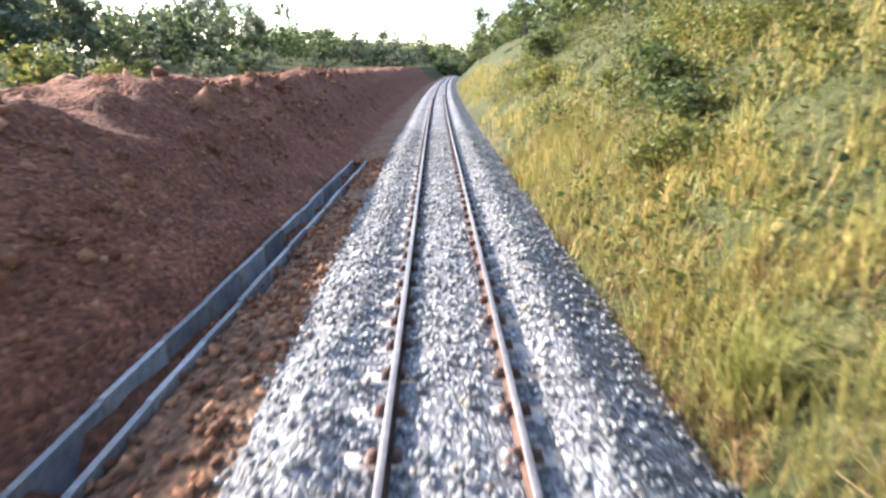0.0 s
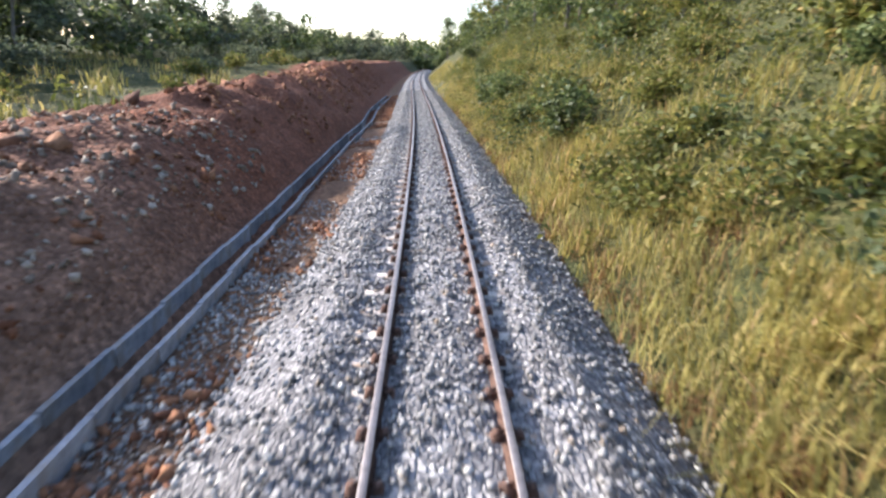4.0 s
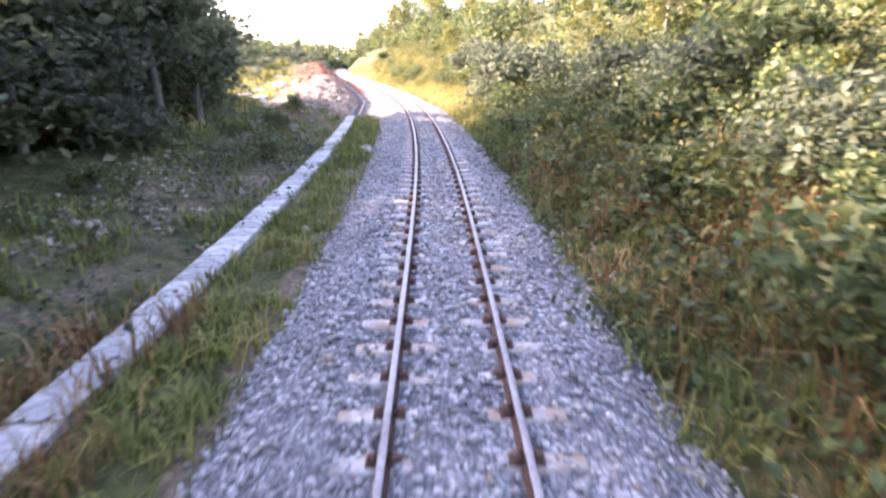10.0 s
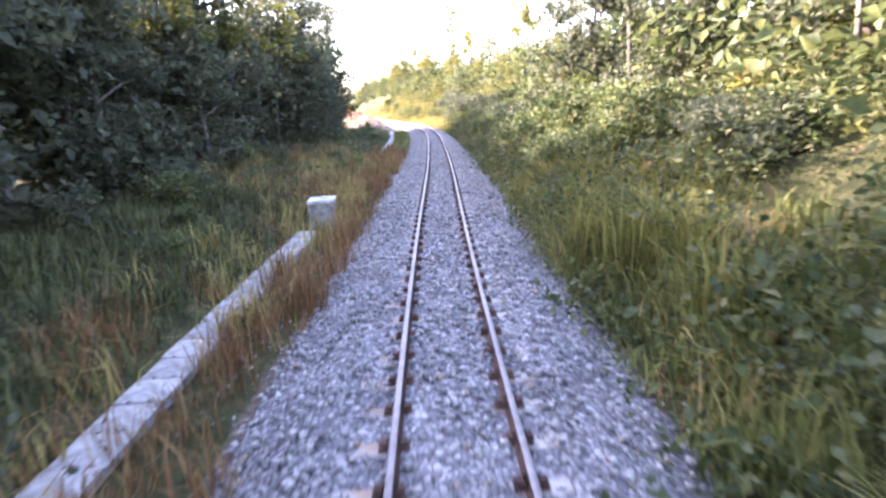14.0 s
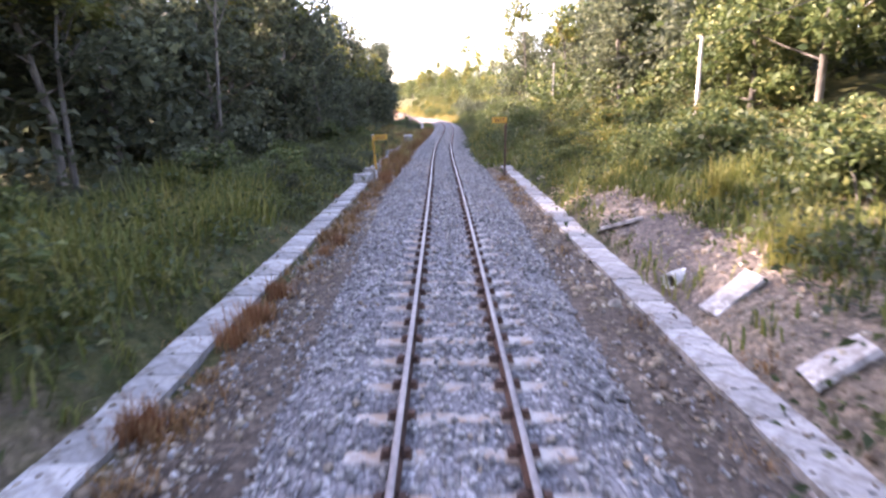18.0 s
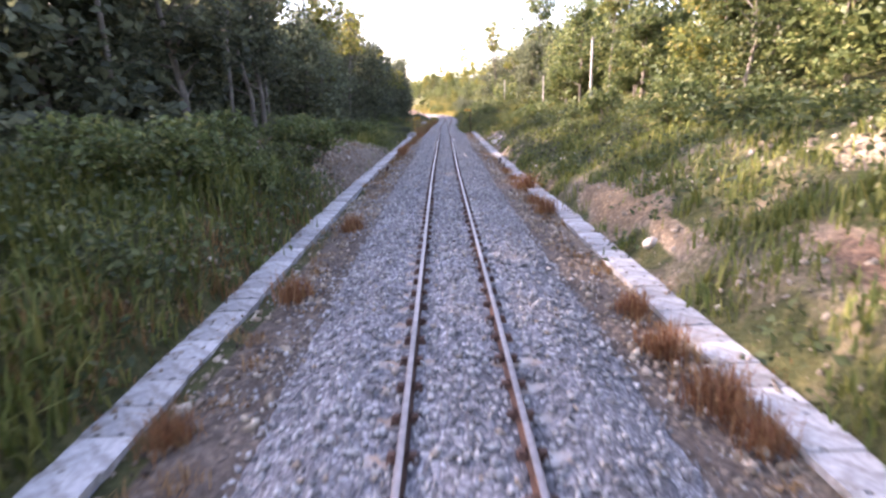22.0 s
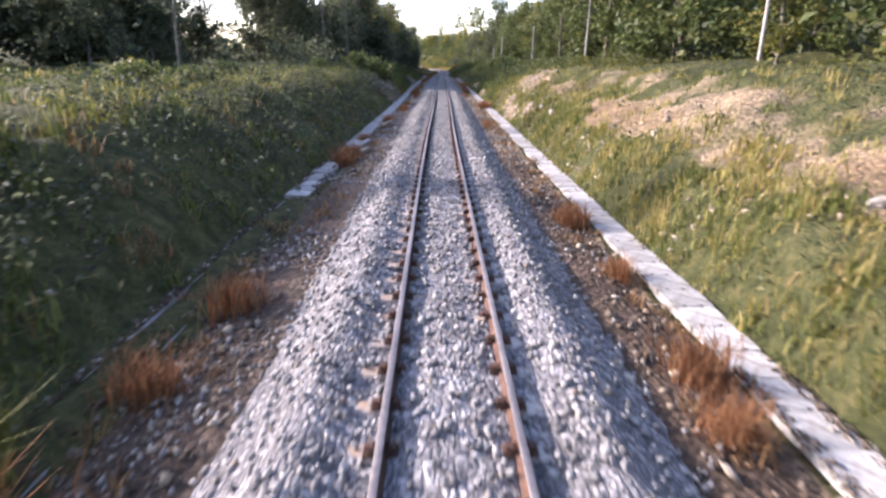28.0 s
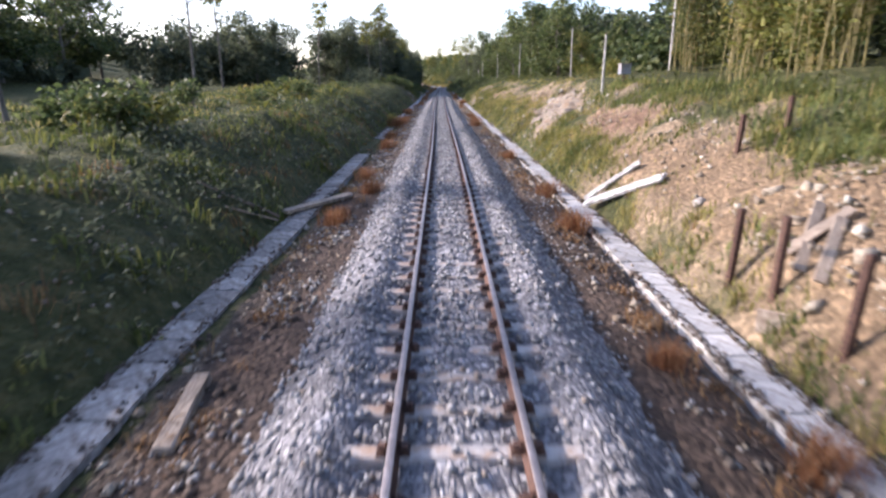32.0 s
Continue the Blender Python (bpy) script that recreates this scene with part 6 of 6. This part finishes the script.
# cables slung between the poles
POLE_TOPS = [(-40, 12.8, 5.2), (-114, 8.3, 5.75), (-135.3, 10.1, 5.2), (-156, 9.6, 6.6), (-183, 10.4, 7.2), (-203, 11.6, 7.6), (-224, 14.6, 8.0), (-250, 15.5, 8.0)]
for (s0, u0, z0), (s1, u1, z1) in zip(POLE_TOPS, POLE_TOPS[1:]):
    a, b = Vector(line(s0, u0, z0 - 0.12)), Vector(line(s1, u1, z1 - 0.12))
    drop = (b - a).length * 0.012
    pts = [a.lerp(b, k / 12) - Vector((0, 0, 4 * drop * (k / 12) * (1 - k / 12))) for k in range(13)]
    tagged(new("cable", tubes_mesh("cable", [tube(pts, [0.011] * 13, 5)], M_BLACK)), "thin dark cable slung between two poles", "cable", "cables between the poles")

# timbers, slabs and posts by the drains
beam("log", "grey weathered log lying along the drain", "log", (-222.6, -3.05, -0.36), (-221.0, -2.6, -0.3), 0.16, 0.15, M_WOOD)
beam("concrete_beam", "pale fallen concrete beam beside the drain", "beam", (-230.0, -3.25, -0.45), (-227.8, -3.0, -0.42), 0.2, 0.14, M_CONC)
beam("timber", "broken weathered timber beside the drain", "timber", (-231.0, -2.9, -0.42), (-230.2, -2.75, -0.4), 0.22, 0.16, M_WOOD)
beam("timber", "weathered square timber lying across the cess", "timber", (-285.8, -2.62, -0.44), (-284.5, -2.78, -0.4), 0.18, 0.13, M_WOOD)
beam("plank", "long pale plank lying over the drain", "plank", (-276.5, -4.0, -0.36), (-274.3, -2.75, -0.38), 0.22, 0.09, M_WOOD, 5)
beam("concrete_plank", "pale concrete plank leaning on the bank", "plank", (-275.9, 3.5, -0.36), (-277.7, 4.75, float(ground_z(-277.7, 4.75)[0]) + 0.14), 0.3, 0.07, M_CONC, 30)
beam("concrete_plank", "narrow pale concrete plank leaning on the bank", "plank", (-275.5, 3.6, -0.34), (-276.1, 4.75, float(ground_z(-276.1, 4.75)[0]) + 0.14), 0.2, 0.06, M_CONC, 28)
beam("branch", "bare dead branch lying on the bank", "branch", (-278.0, -5.4, float(ground_z(-278.0, -5.4)[0]) + 0.1), (-277.2, -3.95, -0.3), 0.07, 0.06, M_WOOD)
beam("branch", "bare dead branch lying on the bank", "branch", (-278.3, -4.75, float(ground_z(-278.3, -4.75)[0]) + 0.09), (-277.5, -3.9, -0.32), 0.06, 0.05, M_WOOD)
beam("board", "weathered board set on edge below the posts", "board", (-283.6, 3.75, -0.2), (-284.3, 4.6, -0.18), 0.04, 0.3, M_WOOD)
beam("concrete_slab", "broken pale concrete slab beside the drain", "slab", (-144.8, 3.75, -0.28), (-145.7, 4.4, float(ground_z(-145.7, 4.4)[0]) + 0.08), 0.3, 0.08, M_CONC, 3)
beam("concrete_slab", "tilted pale concrete slab on the bank", "slab", (-150.6, 3.75, -0.3), (-150.4, 4.5, float(ground_z(-150.4, 4.5)[0]) + 0.1), 0.36, 0.09, M_CONC, 8)
beam("concrete_slab", "tilted pale concrete slab on the bank", "slab", (-152.8, 3.8, float(ground_z(-152.8, 3.8)[0]) + 0.1), (-152.9, 4.35, float(ground_z(-152.9, 4.35)[0]) + 0.12), 0.5, 0.09, M_CONC, -5)
for a, b in (((-283.4, 4.3), (-282.4, 5.1)), ((-283.0, 4.35), (-282.9, 5.2)), ((-283.8, 4.3), (-283.0, 5.0))):
    a, b = [(q[0], q[1], float(ground_z(*q)[0]) + 0.12) for q in (a, b)]
    beam("timber", "split timber in a pile on the bank", "timber", a, b, 0.14, 0.05, M_WOOD, 20, "timber pile")
for s, u, z0, h in ((-282.4, 3.98, -0.4, 1.35), (-283.3, 4.1, -0.4, 1.45), (-284.7, 4.07, -0.5, 1.5), (-278.5, 5.87, 2, 0.85), (-278.6, 6.74, 2, 0.85)):
    bm = bmesh.new()
    box(bm, (0.09, 0.09, h), (0, 0, h / 2), 0.01)
    ob = part("steel_post", bm, M_RUST, None, "", spot(s, u, min(z0, float(ground_z(s, u)[0]) - 0.1), 10, 1.5, (s * 13 % 5) - 2.5))
    tagged(ob, "rusty brown steel post standing in the bank", "post", "rusty posts on the bank")


for s, u, h in ((-166.2, -2.9, 0.35), (-163.5, 2.95, 0.3), (-166.0, 2.9, 0.3)):
    bm = bmesh.new()
    box(bm, (0.08, 0.08, h + 0.3), (0, 0, h / 2 - 0.15), 0.012)
    tagged(part("stake", bm, M_RUST, None, "", spot(s, u, float(ground_z(s, u)[0]), 20, 4, 5)), "short dark stake standing beside the drain", "stake", "stakes by the drain")
rock(-149.7, 2.66, 0.42, "grey concrete lump beside the drain")


def pipe_mesh():
    bm = bmesh.new()
    n = 16
    for i in range(n):
        a0, a1 = 2 * math.pi * i / n, 2 * math.pi * (i + 1) / n
        ring = [[Vector((math.cos(a) * q, y, math.sin(a) * q)) for a in (a0, a1)] for q, y in ((0.15, 0), (0.15, 0.9), (0.115, 0.9), (0.115, 0))]
        for j in range(4):
            p, q = ring[j], ring[(j + 1) % 4]
            bm.faces.new([bm.verts.new(v) for v in (p[0], p[1], q[1], q[0])])
    bmesh.ops.remove_doubles(bm, verts=bm.verts, dist=0.001)
    bmesh.ops.recalc_face_normals(bm, faces=bm.faces)
    return bm


tagged(part("drain_pipe", pipe_mesh(), M_WHITE, None, "", spot(-149.2, 3.72, -0.25, -55)), "pale concrete pipe end beside the drain", "pipe")


# dry clumps and broad-leaved plants
def clump_mesh(seed, count, height, spread, material, width=0.006):
    r = np.random.default_rng(seed)
    hd, ln = r.uniform(0, 6.283, count), height * r.uniform(0.45, 1.1, count)
    p = np.stack([r.normal(0, spread * 0.35, count), r.normal(0, spread * 0.35, count), np.full(count, -0.05)], 1)
    d = np.stack([np.cos(hd), np.sin(hd), 0 * hd], 1)
    le = r.uniform(0.15, 0.8, count)
    side = np.stack([-np.sin(hd), np.cos(hd), 0 * hd], 1) * width
    mid = p + d * (ln * le * 0.35)[:, None] + np.array([0, 0, 1]) * (ln * 0.6)[:, None]
    tip = p + d * (ln * le)[:, None] + np.array([0, 0, 1]) * (ln * (1 - 0.3 * le))[:, None]
    v = np.stack([p - side, p + side, mid + side * 0.8, mid - side * 0.8, tip], 1)
    q = np.arange(count)[:, None] * 5
    return mesh_np("clump", v.reshape(-1, 3), np.concatenate([q + [0, 1, 2], q + [0, 2, 3], q + [3, 2, 4]], 0), material)


DRY = [clump_mesh(200 + k, 260, 0.5, 0.4, M_WEED_RUST, 0.007) for k in range(3)]
for s, u, k in ((-149.0, -3.0, 0.7), (-150.2, -3.05, 0.8), (-151.0, -3.1, 0.7), (-153.3, -3.2, 0.8), (-189.0, 2.65, 1.0), (-189.6, 2.75, 0.8), (-189.3, -2.95, 0.7), (-191.2, -2.4, 0.7), (-186.2, 2.7, 0.7), (-221.8, 2.35, 0.7), (-145.3, -2.62, 0.6), (-146.2, -2.8, 0.5), (-132.2, -2.75, 0.8), (-133.4, -2.6, 0.7), (-130.6, -2.75, 0.7), (-155.4, -2.85, 0.8), (-157, -2.8, 0.7), (-167.6, 2.85, 0.7), (-170.5, 2.9, 0.6), (-176.2, 2.9, 0.8), (-194.5, -2.45, 0.9), (-195.3, -2.5, 0.6), (-196.6, 2.3, 0.5), (-198.7, -2.4, 0.5)) + ((-208.6, 3.0, 1.1), (-209.3, 3.15, 1.2), (-209.8, 2.95, 0.9), (-219.8, -2.95, 0.9), (-231.6, -3.15, 1.1), (-232.5, -3.25, 1.2), (-233.3, -3.1, 0.9), (-246.2, 2.65, 1.0), (-247.2, 2.5, 0.8), (-249.8, 2.3, 1.1), (-240.4, 2.67, 0.9), (-243.2, 2.7, 0.7), (-248.8, -3.3, 1.6), (-246.5, -3.0, 1.0), (-244.5, -2.8, 1.0), (-256.9, -3.02, 1.0), (-273.9, -2.2, 0.8), (-262.5, -2.75, 1.0), (-271.3, -2.7, 0.9), (-276.8, -2.6, 0.6), (-277.5, -2.62, 0.8), (-278.0, 2.75, 1.0), (-284.3, 2.4, 0.6), (-286, 3.1, 0.8), (-193.6, -2.64, 1.2), (-196.4, 2.06, 0.7), (-198.5, -2.3, 0.6), (-187.7, 2.6, 0.9), (-185.1, -2.74, 0.9), (-179.7, -2.56, 0.9), (-172.9, 3.05, 1.3), (-177.9, 2.9, 0.9), (-206.5, -2.7, 0.7), (-212.5, -2.6, 0.8), (-227.4, -3.3, 0.8), (-240, 2.6, 0.8), (-266.5, 2.7, 0.8), (-274.0, 2.9, 1.0)):
    ob = tagged(new("dry_weed", DRY[int(abs(s)) % 3]), "clump of dry reddish-brown weeds beside the track", "weed", "dry weed clumps")
    z = max(float(ground_z(s, u)[0]), float(ballast_top(np.array([s]), np.array([u]))[0]) if abs(u) < 2.7 else -9)
    ob.matrix_basis = spot(s, u, z, (s * 53) % 360) @ Matrix.Diagonal((k * 1.2, k * 1.2, k * 1.35, 1))

REED = [clump_mesh(230 + k, 170, 1.25, 0.45, M_REED, 0.012) for k in range(2)]
for s, u, k in ((-248.2, -3.6, 0.9), (-247.4, -3.9, 0.7), (-112, 2.9, 1.3), (-111, 3.3, 1.2), (-113.6, 3.2, 1.5), (-114.6, 3.6, 1.4), (-109.5, 3.2, 1.2), (-108, 3.8, 1.2), (-116, 3.3, 1.2), (4.5, 2.75, 0.9), (-14, 2.9, 0.8), (-120, -4.6, 1.0), (-138, -5.2, 0.9), (-150, 5.2, 0.9), (-146, 6.0, 1.0), (-104.5, 2.75, 0.9)):
    ob = tagged(new("grass_clump", REED[int(abs(s)) % 2]), "tall arching clump of green reed grass", "grass clump", "reed grass clumps")
    ob.matrix_basis = spot(s, u, float(ground_z(s, u)[0]), (s * 53) % 360) @ Matrix.Diagonal((k, k, k, 1))


def broad_plant(seed, leaves_n, length):
    """A young plant with a stem and long broad arching leaves; returns stem and leaf meshes with their poses."""
    r = random.Random(seed)
    stem = tubes_mesh("plant_stem", [tube([(0, 0, -0.2), (0.03, 0, length * 0.5), (0, 0.02, length * 1.1)], [0.035, 0.028, 0.012], 6)], M_LEAF)
    v, f = [], []
    n = 6
    for i in range(n + 1):
        t = i / n
        w = 0.13 * length * math.sin(math.pi * min(t * 0.9 + 0.08, 1)) + 0.004
        y, z = t * length, 0.35 * length * t - 0.45 * length * t * t
        v += [(-w, y, z + w * 0.35), (0, y, z), (w, y, z + w * 0.35)]
    for i in range(n):
        a = 3 * i
        f += [(a, a + 1, a + 4, a + 3), (a + 1, a + 2, a + 5, a + 4)]
    leaf = mesh_np("broad_leaf", v, f, M_LEAF_WARM, True)
    return stem, leaf, [pose(0, 0, length * r.uniform(0.35, 1.05), r.uniform(5, 45), 0, 137 * k + r.uniform(-20, 20)) for k in range(leaves_n)]


for s, u, seed, n, ln in ((-44.3, 4.7, 1, 10, 1.05), (17, 5.0, 8, 9, 0.8), (12, 4.6, 9, 7, 0.6), (-18, 5.8, 2, 7, 0.7), (-96.5, 5.4, 3, 8, 0.8), (-70, 4.6, 4, 7, 0.6), (-88, -4.8, 5, 6, 0.5), (-87.2, -3.4, 14, 7, 0.5), (-193.8, -9.3, 15, 9, 0.9), (-268, -6.8, 6, 7, 0.55), (-259, -7.0, 7, 7, 0.5), (-257.9, -9.2, 10, 9, 0.8), (-251.9, -7.2, 11, 7, 0.6), (-254, -17, 12, 8, 0.7), (-246, -13, 13, 8, 0.7)):
    ob = tagged(new("broad_leaved_plant"), "young plant with large broad yellow-green leaves", "plant", "broad-leaved plants")
    stem, leaf, ps = broad_plant(seed, n, ln)
    part("plant_stem", stem, parent=ob)
    for p in ps:
        part("leaf", leaf, parent=ob, m=p)
    ob.matrix_basis = spot(s, u, float(ground_z(s, u)[0]), seed * 50)


# bamboo on the bank top
def cane_mesh(seed, height):
    r = random.Random(seed)
    bend = r.uniform(0.5, 1.8)
    pts = [(bend * (t / 8) ** 2.2, 0, height * t / 8) for t in range(9)]
    return tubes_mesh("cane", [tube(pts, [0.026 - 0.0024 * i for i in range(9)], 6)], M_BAMBOO)


CANES = [cane_mesh(k, 6.5 + k * 0.6) for k in range(4)]
BAMBOO_LEAVES = []
for k in range(2):
    rr = np.random.default_rng(300 + k)
    pts = crown_points(rr, [((0.2 * i - 0.9, 0.35 * (i % 3) - 0.35, 1.2 + 0.6 * i), (1.5, 1.5, 0.9)) for i in range(11)], 210, 0.2)
    v, f = leaves(rr, pts, 0.13, 0.2, 2.6)
    BAMBOO_LEAVES.append(mesh_np("bamboo_foliage", v, f, M_LEAF_WARM))
for s, u in ((-276, 12.4), (-272.5, 11.6), (-269.5, 13.2), (-266, 12.3), (-278.5, 14.5), (-262, 14.8), (-257, 13.8)):
    ob = tagged(new("bamboo"), "clump of yellowish bamboo canes on the bank", "bamboo", "bamboo clumps")
    r = random.Random(int(-s))
    for k in range(22):
        part("cane", CANES[k % 4], parent=ob, m=pose(r.gauss(0, 0.45), r.gauss(0, 0.45), -0.2, r.uniform(-4, 4), r.uniform(-4, 4), r.uniform(0, 360)))
    part("bamboo_foliage", BAMBOO_LEAVES[int(-s) % 2], parent=ob, m=pose(0, 0, 0, 0, 0, s * 40))
    ob.matrix_basis = spot(s, u, float(ground_z(s, u)[0]), 0)
